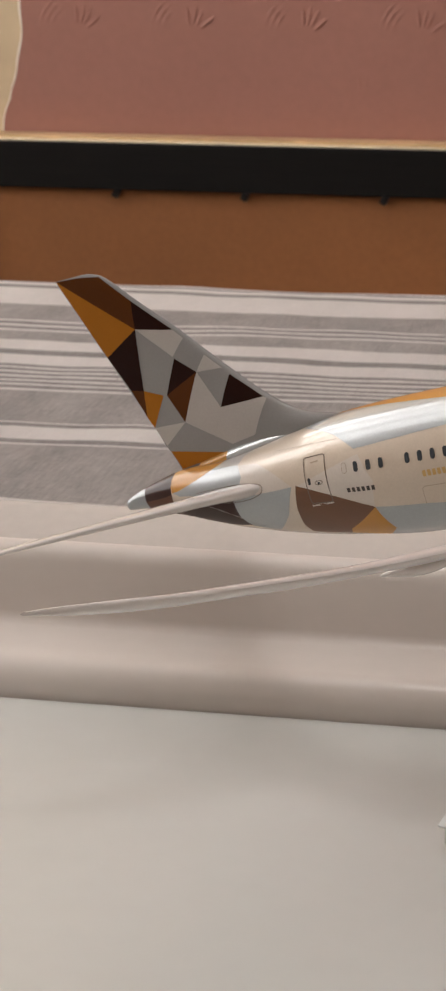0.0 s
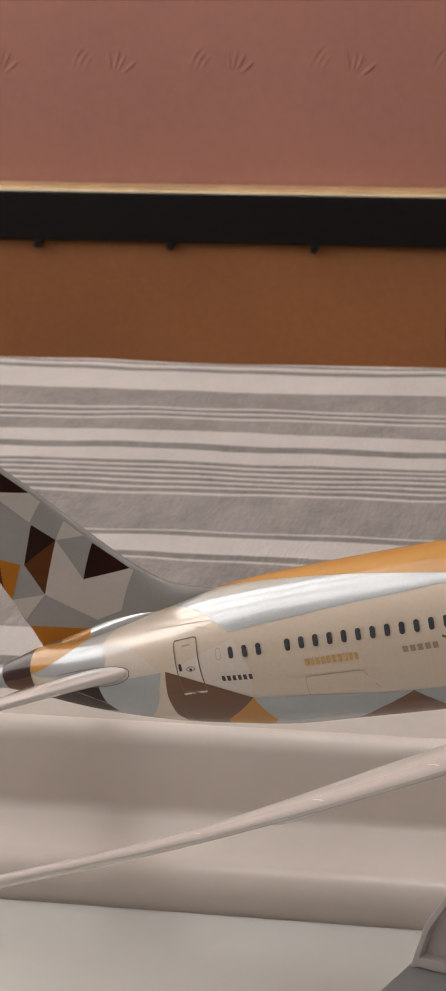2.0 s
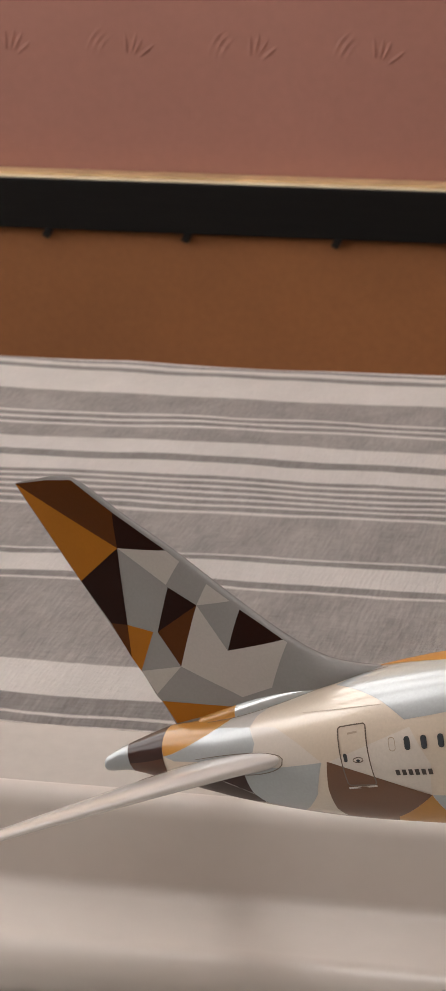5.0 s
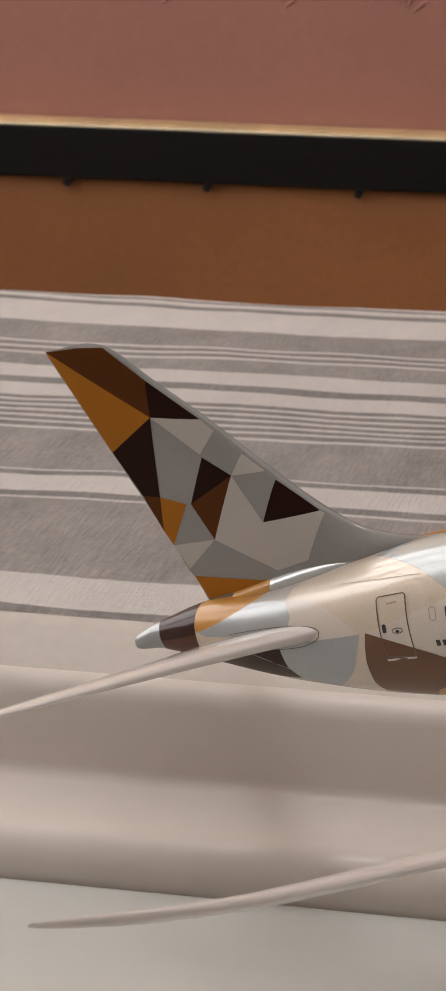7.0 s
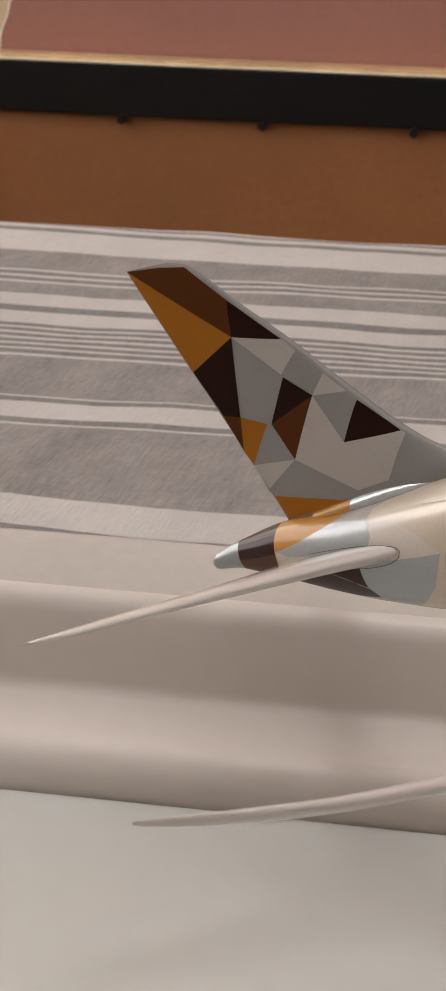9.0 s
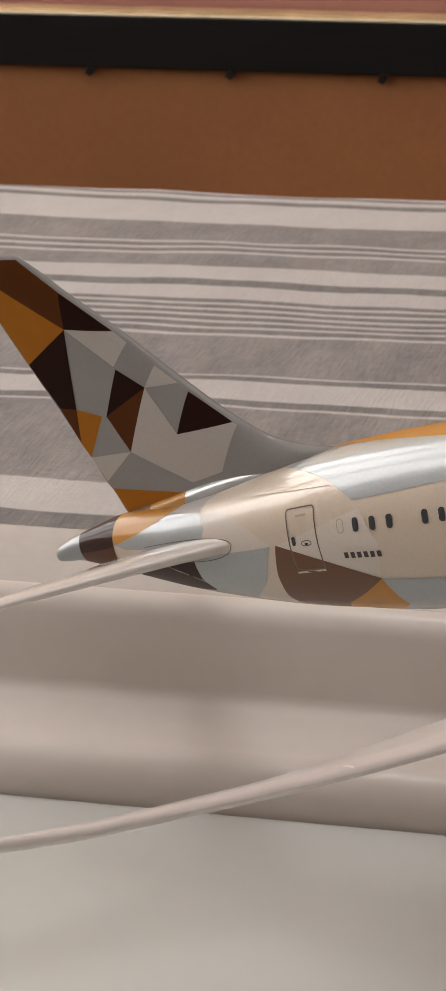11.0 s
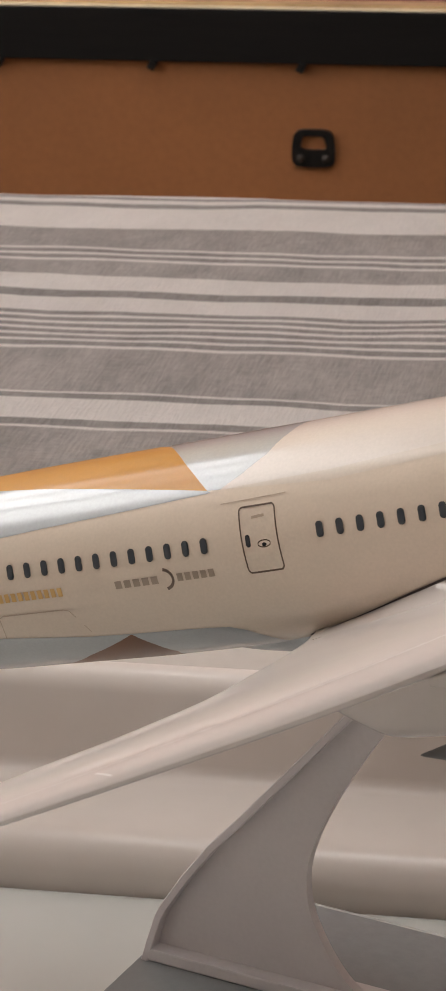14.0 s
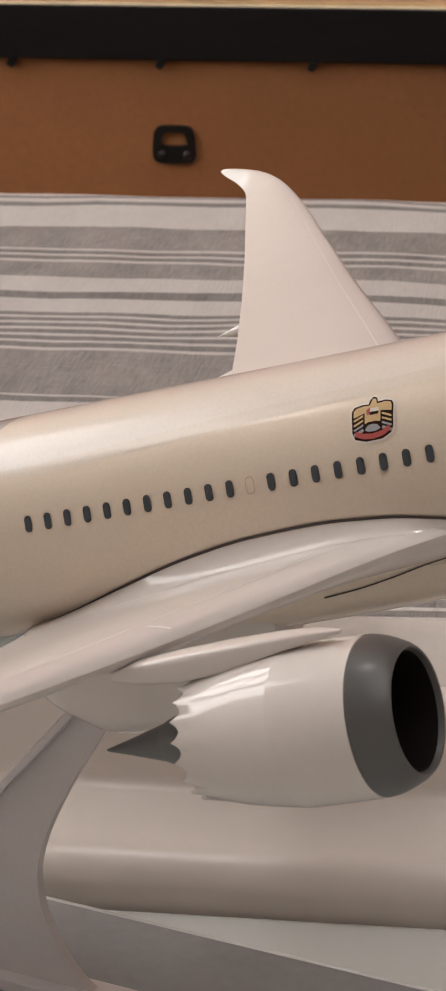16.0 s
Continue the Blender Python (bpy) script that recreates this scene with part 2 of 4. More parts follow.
    bp = node(m, "ShaderNodeBump", Strength=0.5, Distance=0.0006)
    t.links.new(weave, bp.inputs["Height"])
    t.links.new(bp.outputs[0], b.inputs["Normal"])
    return m


M_CLOTH = cloth_material()


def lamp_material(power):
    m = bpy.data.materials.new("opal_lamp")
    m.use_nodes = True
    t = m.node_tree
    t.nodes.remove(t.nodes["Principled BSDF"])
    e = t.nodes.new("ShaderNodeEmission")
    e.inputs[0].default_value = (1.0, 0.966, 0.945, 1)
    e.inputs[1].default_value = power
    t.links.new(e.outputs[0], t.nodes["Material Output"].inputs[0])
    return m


M_LAMP, M_FILL, M_SPOT = lamp_material(LAMP_POWER), lamp_material(FILL_POWER), lamp_material(SPOT_POWER)


# ---------------------------------------------------------------- mesh helpers
def mesh_of(name, bm, material, smooth=False):
    me = bpy.data.meshes.new(name)
    bmesh.ops.recalc_face_normals(bm, faces=bm.faces)
    if smooth:
        for e in bm.edges:
            e.smooth = len(e.link_faces) == 2 and e.calc_face_angle(0) < radians(42)
    bm.to_mesh(me)
    bm.free()
    me.materials.append(material)
    if smooth:
        for p in me.polygons:
            p.use_smooth = True
    return me


def part(name, bm, material, parent, label="", smooth=False):
    ob = new(name, mesh_of(name, bm, material, smooth))
    ob.parent = parent
    if label:
        ob["label"] = label
    return ob


def thing(name, label, category, place=None, group="", kind=""):
    ob = new(name)
    ob.empty_display_size = 0.02
    if place is not None:
        ob.matrix_world = place
    return tagged(ob, label, category, group, kind)


def box(x0, x1, y0, y1, z0, z1, bevel=0.0, segments=2, bm=None):
    bm = bm or bmesh.new()
    vs = bmesh.ops.create_cube(bm, size=1)["verts"]
    bmesh.ops.scale(bm, vec=(x1 - x0, y1 - y0, z1 - z0), verts=vs)
    bmesh.ops.translate(bm, vec=((x0 + x1) / 2, (y0 + y1) / 2, (z0 + z1) / 2), verts=vs)
    if bevel:
        es = list({e for v in vs for e in v.link_edges})
        bmesh.ops.bevel(bm, geom=es, offset=bevel, segments=segments, profile=0.6, affect="EDGES")
    return bm


def prism(outline, axis, a, b, bevel=0.0):
    """An outline in two coordinates drawn out along an axis from a to b."""
    bm = bmesh.new()

    def put(p, h):
        c = list(p)
        c.insert("xyz".index(axis), h)
        return bm.verts.new(c)

    lo, hi = [put(p, a) for p in outline], [put(p, b) for p in outline]
    n = len(outline)
    bm.faces.new(lo)
    bm.faces.new(hi[::-1])
    for i in range(n):
        bm.faces.new((lo[i], lo[(i + 1) % n], hi[(i + 1) % n], hi[i]))
    if bevel:
        es = [e for f in bm.faces if len(f.verts) == n for e in f.edges] if n != 4 else list(bm.edges)
        bmesh.ops.bevel(bm, geom=list(set(es)), offset=bevel, segments=2, profile=0.6, affect="EDGES")
    return bm


def loft(rings, closed=True, caps=True, bm=None):
    """Rings of equally many points joined into one skin."""
    bm = bm or bmesh.new()
    vs = [[bm.verts.new(p) for p in r] for r in rings]
    n = len(rings[0])
    for a, b in zip(vs, vs[1:]):
        for i in range(n if closed else n - 1):
            j = (i + 1) % n
            bm.faces.new((a[i], a[j], b[j], b[i]))
    if caps and closed:
        bm.faces.new(vs[0][::-1])
        bm.faces.new(vs[-1])
    return bm


def smooth_curve(xs, table, column):
    """Monotone cubic through the rows of a table whose first column is x."""
    t = np.array(table, float)
    x, y = t[:, 0], t[:, column]
    d = np.diff(y) / np.diff(x)
    m = np.r_[d[0], [0 if a * b <= 0 else 2 * a * b / (a + b) for a, b in zip(d, d[1:])], d[-1]]
    xs = np.clip(np.atleast_1d(np.array(xs, float)), x[0], x[-1])
    i = np.clip(np.searchsorted(x, xs) - 1, 0, len(x) - 2)
    h = x[i + 1] - x[i]
    s = (xs - x[i]) / h
    return (2 * s**3 - 3 * s**2 + 1) * y[i] + (s**3 - 2 * s**2 + s) * h * m[i] + (-2 * s**3 + 3 * s**2) * y[i + 1] + (s**3 - s**2) * h * m[i + 1]


def inside(p, poly):
    x, y, hit = p[0], p[1], False
    for (x1, y1), (x2, y2) in zip(poly, poly[1:] + poly[:1]):
        if (y1 > y) != (y2 > y) and x < (x2 - x1) * (y - y1) / (y2 - y1) + x1:
            hit = not hit
    return hit


def patch(poly, onto, step, bm=None):
    """A flat outline, filled with small triangles and laid onto a surface."""
    pts = []
    for (x1, y1), (x2, y2) in zip(poly, poly[1:] + poly[:1]):
        n = max(1, int(math.hypot(x2 - x1, y2 - y1) / step))
        pts += [(x1 + (x2 - x1) * i / n, y1 + (y2 - y1) * i / n) for i in range(n)]
    rim = len(pts)
    xs, ys = [p[0] for p in poly], [p[1] for p in poly]
    edge = np.array(pts)
    for x in np.arange(min(xs) + step / 2, max(xs), step):
        for y in np.arange(min(ys) + step / 2, max(ys), step):
            if inside((x, y), poly) and ((edge - (x, y)) ** 2).sum(1).min() > (0.4 * step) ** 2:
                pts.append((float(x), float(y)))
    edges = [(i, (i + 1) % rim) for i in range(rim)]
    v, _, f, *_ = delaunay_2d_cdt([Vector(p) for p in pts], edges, [], 1, 1e-6)
    bm = bm or bmesh.new()
    made = [bm.verts.new(onto(p[0], p[1])) for p in v]
    for face in f:
        try:
            bm.faces.new([made[i] for i in face])
        except ValueError:
            pass
    return bm


# ---------------------------------------------------------------- room shell
FLOOR, CEIL = -0.60, 1.95
X0, X1, Y0, Y1 = -0.92, 2.4, -2.4, 1.092


def setting(name, bm, material, label):
    return tagged(new(name, mesh_of(name, bm, material)), label, "room", kind="structure")


setting("floor", box(X0, X1, Y0, Y1 + 0.1, FLOOR - 0.1, FLOOR), M_FLOOR, "brownish plain floor under the bed and table")
setting("ceiling", box(X0, X1, Y0, Y1 + 0.1, CEIL, CEIL + 0.1), M_CEIL, "plain white painted ceiling")
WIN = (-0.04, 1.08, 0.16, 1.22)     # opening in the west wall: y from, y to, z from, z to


def holed(x0, x1, y0, y1, z0, z1, hole):
    """A wall with one opening through it, as one skin."""
    a, b, c, d = hole
    bm = bmesh.new()
    outer, inner = [(y0, z0), (y1, z0), (y1, z1), (y0, z1)], [(a, c), (b, c), (b, d), (a, d)]
    v = {(x, k, i): bm.verts.new((x, *p)) for x in (x0, x1) for k, ring in (("o", outer), ("i", inner)) for i, p in enumerate(ring)}
    for i in range(4):
        j = (i + 1) % 4
        for x in (x0, x1):
            bm.faces.new((v[x, "o", i], v[x, "o", j], v[x, "i", j], v[x, "i", i]))
        for k in "oi":
            bm.faces.new((v[x0, k, i], v[x0, k, j], v[x1, k, j], v[x1, k, i]))
    return bm


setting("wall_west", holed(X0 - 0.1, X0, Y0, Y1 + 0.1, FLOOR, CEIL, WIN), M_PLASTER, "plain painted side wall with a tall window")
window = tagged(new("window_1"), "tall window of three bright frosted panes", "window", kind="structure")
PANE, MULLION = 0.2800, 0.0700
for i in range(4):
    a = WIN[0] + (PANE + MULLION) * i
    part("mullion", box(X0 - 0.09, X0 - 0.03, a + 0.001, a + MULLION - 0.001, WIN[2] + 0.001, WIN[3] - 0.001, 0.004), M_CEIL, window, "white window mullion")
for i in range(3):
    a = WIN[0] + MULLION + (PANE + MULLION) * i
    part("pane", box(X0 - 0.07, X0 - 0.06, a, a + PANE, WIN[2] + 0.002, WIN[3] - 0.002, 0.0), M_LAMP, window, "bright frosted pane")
setting("wall_east", box(X1, X1 + 0.1, Y0, Y1 + 0.1, FLOOR, CEIL), M_PLASTER, "plain painted side wall")
setting("wall_south", box(X0, X1, Y0 - 0.1, Y0, FLOOR, CEIL), M_PLASTER, "plain painted wall behind the table")
wall = setting("wall_north", box(X0, X1, Y1, Y1 + 0.1, FLOOR, CEIL), M_CREAM, "cream plaster wall behind the picture frame")


def torn_edge():
    """The ragged rim of the paper, as (x, z) from floor to ceiling."""
    rng = random.Random(3)
    edge = []
    z = FLOOR
    while z < CEIL:
        base = -0.4270 - 0.0135 * min(1.0, max(0.0, (-0.004 - z) / 0.052)) - 0.0008 * math.sin(z * 60)
        edge.append((base + rng.uniform(-0.0006, 0.0006), z))
        z += 0.006
    return edge


def torn_rim():
    """Bare paper core along the tear, of uneven width."""
    bm = bmesh.new()
    rows = [(bm.verts.new((x - 0.0007 - 0.0016 * abs(noise.noise((0, z * 38, 2))), Y1 - 0.0006, z)), bm.verts.new((x + 0.0001, Y1 - 0.0013, z))) for x, z in EDGE]
    for (a, b), (c, d) in zip(rows, rows[1:]):
        bm.faces.new((a, b, d, c))
    return bm


EDGE = torn_edge()
part("torn_rim", torn_rim(), M_PAPER, wall, "pale torn rim of the wallpaper", smooth=True)
part("wallpaper", prism(EDGE + [(X1, CEIL), (X1, FLOOR)], "y", Y1 - 0.0012, Y1 - 0.0001), M_WALLPAPER, wall, "pink embossed wallpaper with a torn edge")


def embossing():
    """Shell fans pressed into the paper: thin raised ribs."""
    bm = bmesh.new()
    rng = random.Random(5)

    def rib(px, pz, ang, length, wide, high):
        c, s = math.cos(ang), math.sin(ang)
        n = 6
        for i in range(n + 1):
            f = i / n
            w = wide * math.sin(math.pi * (0.08 + 0.84 * f))
            h = high * math.sin(math.pi * (0.05 + 0.9 * f))
            r = length * (0.38 + 0.62 * f)
            row = []
            for q, hh in ((-1, 0), (-0.5, 0.75), (0, 1), (0.5, 0.75), (1, 0)):
                row.append(bm.verts.new((px + r * c - q * w * s, Y1 - 0.0011 - hh * h, pz + r * s + q * w * c)))
            if i:
                for a, b in zip(range(4), range(1, 5)):
                    bm.faces.new((last[a], last[b], row[b], row[a]))
            last = row

    def arc(px, pz, r, a0, a1, wide, high):
        n, last = 9, None
        for i in range(n + 1):
            a = radians(a0 + (a1 - a0) * i / n)
            h = high * math.sin(math.pi * (0.05 + 0.9 * i / n))
            row = [bm.verts.new((px + (r + q * wide) * math.cos(a), Y1 - 0.0011 - hh * h, pz + (r + q * wide) * math.sin(a))) for q, hh in ((-1, 0), (0, 1), (1, 0))]
            if last:
                for c in (0, 1):
                    bm.faces.new((last[c], last[c + 1], row[c + 1], row[c]))
            last = row

    for j in range(-2, 9):
        for i in range(-3, 22):
            px = -0.392 + 0.0687 * i + (0.034 if j % 2 else 0)
            pz = -0.004 + 0.0385 * j
            if px < -0.40 or px > 0.5:
                continue
            worn = rng.uniform(0.7, 1.15) * (1.0 if j == 0 else 0.5 if j > 0 else 0.25) * min(1.0, 0.8 + 1.0 * (px + 0.40))
            for ang in (92, 78, 62, 40):
                rib(px, pz, radians(ang + rng.uniform(-3, 3)), 0.0195 + rng.uniform(-0.001, 0.001), 0.0012, 0.00105 * worn)
            for k in range(3):
                arc(px + 0.004, pz, 0.0215 + 0.0036 * k, 118, 172, 0.0012, 0.0007 * worn)
    return bm


part("embossed_fan", embossing(), M_WALLPAPER, wall, "rows of small embossed shell fans", smooth=True)["kind"] = "stuff"


# ---------------------------------------------------------------- ceiling lamp and added fill panel
# unseen panel, added to give the room broad soft light from above
panel = thing("fill_panel", "large square glowing panel added under the ceiling as soft fill", "lamp", pose(0.66, -0.72, CEIL))
part("frame", box(-0.78, 0.78, -0.78, 0.78, -0.04, -0.001, 0.006), M_CEIL, panel, "white frame of the added fill panel")
part("diffuser", box(-0.75, 0.75, -0.75, 0.75, -0.048, -0.0402, 0.003), M_FILL, panel, "glowing face of the added fill panel")


def disc(rows, n=48):
    return loft([[(r * math.cos(a), r * math.sin(a), z) for a in np.linspace(0, 2 * math.pi, n, endpoint=False)] for r, z in rows])


spot = thing("ceiling_lamp", "small round ceiling lamp with a bright opal cover", "lamp", pose(-0.20, 0.24, CEIL))
part("collar", disc([(0.172, -0.001), (0.174, -0.018), (0.168, -0.026), (0.150, -0.027)]), M_CEIL, spot, "white lamp collar", smooth=True)
part("cover", disc([(0.160, -0.0272), (0.156, -0.040), (0.120, -0.052), (0.04, -0.057)]), M_SPOT, spot, "lit opal cover", smooth=True)


# ---------------------------------------------------------------- table
table = thing("side_table", "plain white laminate side table beside the bed", "table", pose(0, 0, FLOOR))
H = -FLOOR
part("tabletop", box(-0.55, 0.65, -0.62, 0.0510, H - 0.022, H, 0.0012), M_TABLE, table)
for lx, ly in ((-0.5, -0.57), (0.6, -0.57), (-0.5, 0.0), (0.6, 0.0)):
    part("leg", box(lx - 0.02, lx + 0.02, ly - 0.02, ly + 0.02, 0, H - 0.022, 0.003), M_TABLE, table)

# ---------------------------------------------------------------- bed
bed = thing("bed", "white lacquered bed with a moulded rail", "bed", pose(0, 0, FLOOR))


def rail_profile():
    pts = [(0.0516, -0.16), (0.0516, 0.0008)]
    pts += [(0.0516 + 0.0056 * (1 - math.cos(a)), 0.0020 + 0.0058 * math.sin(a)) for a in np.linspace(0.15, math.pi / 2, 10)]
    pts += [(0.0640, 0.0080), (0.0718, 0.0081)]
    pts += [(0.0721 + 0.0024 * math.sin(a), 0.0105 - 0.0024 * math.cos(a)) for a in np.linspace(0.2, math.pi / 2 - 0.1, 7)]
    pts += [(0.0746, 0.0140), (0.0748, 0.0205)]
    pts += [(0.0788 - 0.0039 * math.cos(a), 0.0214 + 0.0038 * math.sin(a)) for a in np.linspace(0.1, math.pi / 2, 10)]
    pts += [(0.0792, 0.0250), (0.0794, 0.0246), (0.0795, 0.0200), (0.0795, -0.16)]
    return [(y, z + H) for y, z in pts]


def ledge_profile():
    pts = [(0.0797, 0.010), (0.0797, 0.0206), (0.0804, 0.0212), (0.0840, 0.0226), (0.0900, 0.0246), (0.0960, 0.0261), (0.0995, 0.0268), (0.1015, 0.0262), (0.1030, 0.0245), (0.1035, 0.020), (0.1035, 0.010)]
    return [(y, z + H) for y, z in pts]


part("inner_ledge", prism(ledge_profile(), "x", -0.86, 0.95), M_LEDGE, bed, "beige padded ledge inside the rail", smooth=True)
part("side_rail", prism(rail_profile(), "x", -0.86, 0.95), M_RAIL, bed, "white lacquered moulded rail", smooth=True)
for lx in (-0.82, 0.9):
    for ly in (0.06, 0.56):
        part("leg", box(lx - 0.025, lx + 0.025, ly, ly + 0.04, 0, 0.44, 0.004), M_RAIL, bed)
part("slat_base", box(-0.86, 0.95, 0.1035, 0.60, 0.44, 0.46, 0.003), M_RAIL, bed)
part("end_board", box(-0.88, -0.86, 0.0516, 0.60, 0.40, H + 0.025, 0.003), M_RAIL, bed)
part("end_board", box(0.95, 0.97, 0.0516, 0.60, 0.40, H + 0.025, 0.003), M_RAIL, bed)
mattress = thing("mattress", "pale mattress lying in the white bed", "mattress", pose(0, 0, -0.138))
part("body", box(-0.85, 0.93, 0.110, 0.602, 0, 0.088, 0.015, 3), M_MATTRESS, mattress)


def bedcover():
    """Striped cover: nearly flat on top, drooping over the far side, with shallow ripples."""
    bm = bmesh.new()
    uv = bm.loops.layers.uv.new("UVMap")
    xs = np.linspace(-0.85, 0.92, 178)
    ss = np.r_[np.linspace(0.112, 0.600, 123), np.linspace(0.602, 0.66, 30), np.linspace(0.665, 0.78, 24)]
    grid = []
    for s in ss:
        row = []
        for x in xs:
            wave = 0.0018 * noise.noise((x * 5, s * 3, 0)) + 0.0012 * noise.noise((x * 14, s * 9, 4)) + 0.0006 * noise.noise((x * 40, s * 40, 8))
            front = max(0.0, 0.27 - s) / 0.16
            wave += front * (0.006 * noise.noise((x * 7, 2.0, 1)) - 0.008 * front)
            edge = 0.611 + 0.006 * noise.noise((x * 4.5, 7, 0)) + 0.003 * noise.noise((x * 16, 3, 0))
            r = 0.022
            if s < edge:
                y, z = s, -0.027 - 0.042 * (s - 0.244)
            else:
                a = min((s - edge) / r, math.pi / 2)
                y = edge + r * math.sin(a)
                z = -0.0424 - r * (1 - math.cos(a)) - max(0, s - edge - r * math.pi / 2)
            row.append((bm.verts.new((x, y, z + wave)), s, x))
        grid.append(row)
    for a, b in zip(grid, grid[1:]):
        for i in range(len(a) - 1):
            four = (a[i], a[i + 1], b[i + 1], b[i])
            f = bm.faces.new([q[0] for q in four])
            for lp, q in zip(f.loops, four):
                lp[uv].uv = (q[2], q[1])
    bmesh.ops.solidify(bm, geom=bm.faces, thickness=-0.0012)
    return bm


cover = tagged(new("bedcover", mesh_of("bedcover", bedcover(), M_CLOTH, True)), "grey and white striped woven cotton bedcover on the mattress", "bedcover")

# ---------------------------------------------------------------- picture frame seen from behind
FY = 1.074
FX0, FX1, FZ1 = -0.4735, 0.2380, -0.0645
frame_back = thing("picture_frame", "black picture frame turned to the wall, hardboard back showing", "picture frame", pose(0, 0, FLOOR))
ZT = FZ1 - FLOOR
for nm, b4 in (("top_rail", (FX0, FX1, ZT - 0.0280, ZT)), ("bottom_rail", (FX0, FX1, 0, 0.028)), ("side_rail", (FX0, FX0 + 0.028, 0.0282, ZT - 0.0282)), ("side_rail", (FX1 - 0.028, FX1, 0.0282, ZT - 0.0282))):
    part(nm, box(b4[0], b4[1], FY, FY + 0.016, b4[2], b4[3], 0.0008), M_BLACK, frame_back)
# thin strip added for the bright front bevel of the gilt edge
part("gilt_lit_bevel", box(FX0, FX1, FY + 0.0004, FY + 0.0018, ZT + 0.0002, ZT + 0.0018, 0.0005), M_LIT_BEVEL, frame_back, "front bevel of the gilt edge, its brightness put into the colour")
part("gilt_edge", box(FX0, FX1, FY + 0.002, FY + 0.015, ZT + 0.0002, ZT + 0.0034, 0.001), M_GOLD, frame_back, "thin gilt edge along the frame")
part("backing_board", box(FX0 + 0.0285, FX1 - 0.0285, FY + 0.004, FY + 0.007, 0.0285, ZT - 0.0285), M_BOARD, frame_back, "brown hardboard backing")
for px in (-0.3665, -0.2875, -0.2040, -0.1245, -0.0445, 0.0355, 0.1155, 0.19):
    b = box(px - 0.0022, px + 0.0018, FY - 0.0015, FY + 0.0035, ZT - 0.0325, ZT - 0.0275, 0.0006)
    bmesh.ops.rotate(b, cent=(px, FY, ZT - 0.03), matrix=Matrix.Rotation(radians(28), 3, "Y"), verts=b.verts)
    part("tab", b, M_TAB, frame_back, "small dark steel retaining tab")


def hanger():
    cx, z0, z1 = -0.1184, -0.1480 - FLOOR, -0.1275 - FLOOR

    def ring(half, lo, hi, lean, y, n=32):
        pts = []
        for a in np.linspace(0, 2 * math.pi, n, endpoint=False):
            u = math.copysign(abs(math.cos(a)) ** 0.45, math.cos(a))
            v = math.copysign(abs(math.sin(a)) ** 0.45, math.sin(a))
            z = (lo + hi) / 2 + (hi - lo) / 2 * v
            pts.append((cx + half * u * (1 - lean * v), y, z))
        return pts

    out, hole = (0.0114, z0, z1, 0.06), (0.0066, z0 + 0.0095, z1 - 0.0034, 0.16)
    return loft([ring(*out, FY + 0.0039), ring(*out, FY + 0.0016), ring(*hole, FY + 0.0014), ring(*hole, FY + 0.0039), ring(*out, FY + 0.0039)], caps=False)


for sx in (-0.1252, -0.1116):
    sb = bmesh.new()
    bmesh.ops.create_uvsphere(sb, u_segments=14, v_segments=8, radius=0.0022)
    bmesh.ops.scale(sb, vec=(1, 0.5, 1), verts=sb.verts)
    bmesh.ops.translate(sb, vec=(sx, FY + 0.0014, -0.1432 - FLOOR), verts=sb.verts)
    part("screw", sb, M_SCREW, frame_back, "dull steel screw head", smooth=True)
part("hanger", hanger(), M_TAB, frame_back, "dark steel hanging bracket")

# ---------------------------------------------------------------- display stand
YAW, PITCH = -15.0, 17.32
stand_place = pose(0.0084, 0.0141, 0, 0, 0, -18.2)
stand = thing("display_stand", "white plastic display stand with a grey topped base", "stand", stand_place)
def block(levels, corner=0.0035, n=5):
    """Rounded rectangles at rising heights, joined into one skin."""
    rings = []
    for x0, x1, y0, y1, z in levels:
        ring = []
        for cx, cy, a0 in ((x1 - corner, y1 - corner, 0), (x0 + corner, y1 - corner, 90), (x0 + corner, y0 + corner, 180), (x1 - corner, y0 + corner, 270)):
            ring += [(cx + corner * math.cos(radians(a0 + 90 * k / n)), cy + corner * math.sin(radians(a0 + 90 * k / n)), z) for k in range(n + 1)]
        rings.append(ring)
    return loft(rings)


# the skirt's darker grey carries the shade of its upright sides
part("skirt", block([(-0.0022, 0.0990, -0.0232, 0.0326, 0.0), (-0.0029, 0.0997, -0.0239, 0.0333, 0.0007), (-0.0032, 0.1000, -0.0241, 0.0335, 0.0018), (-0.0032, 0.1000, -0.0241, 0.0335, 0.0050)]), M_SHADED_SKIRT, stand, "moulded skirt with rounded corners, shade put into its grey", smooth=True)
part("base", loft([[(a, c, z), (b, c, z), (b, d, z), (a, d, z)] for a, b, c, d, z in ((-0.0031, 0.0999, -0.0239, 0.0333, 0.0051), (-0.0032, 0.1000, -0.0240, 0.0334, 0.0055), (-0.0024, 0.0984, -0.0166, 0.0261, 0.0097), (-0.0021, 0.0981, -0.0162, 0.0256, 0.0101))]), M_EDGE, stand, "white sloping base")
part("top_plate", box(-0.0017, 0.0976, -0.0157, 0.0251, 0.0102, 0.0106, 0.0002), M_PLATE, stand, "dark grey satin plate")


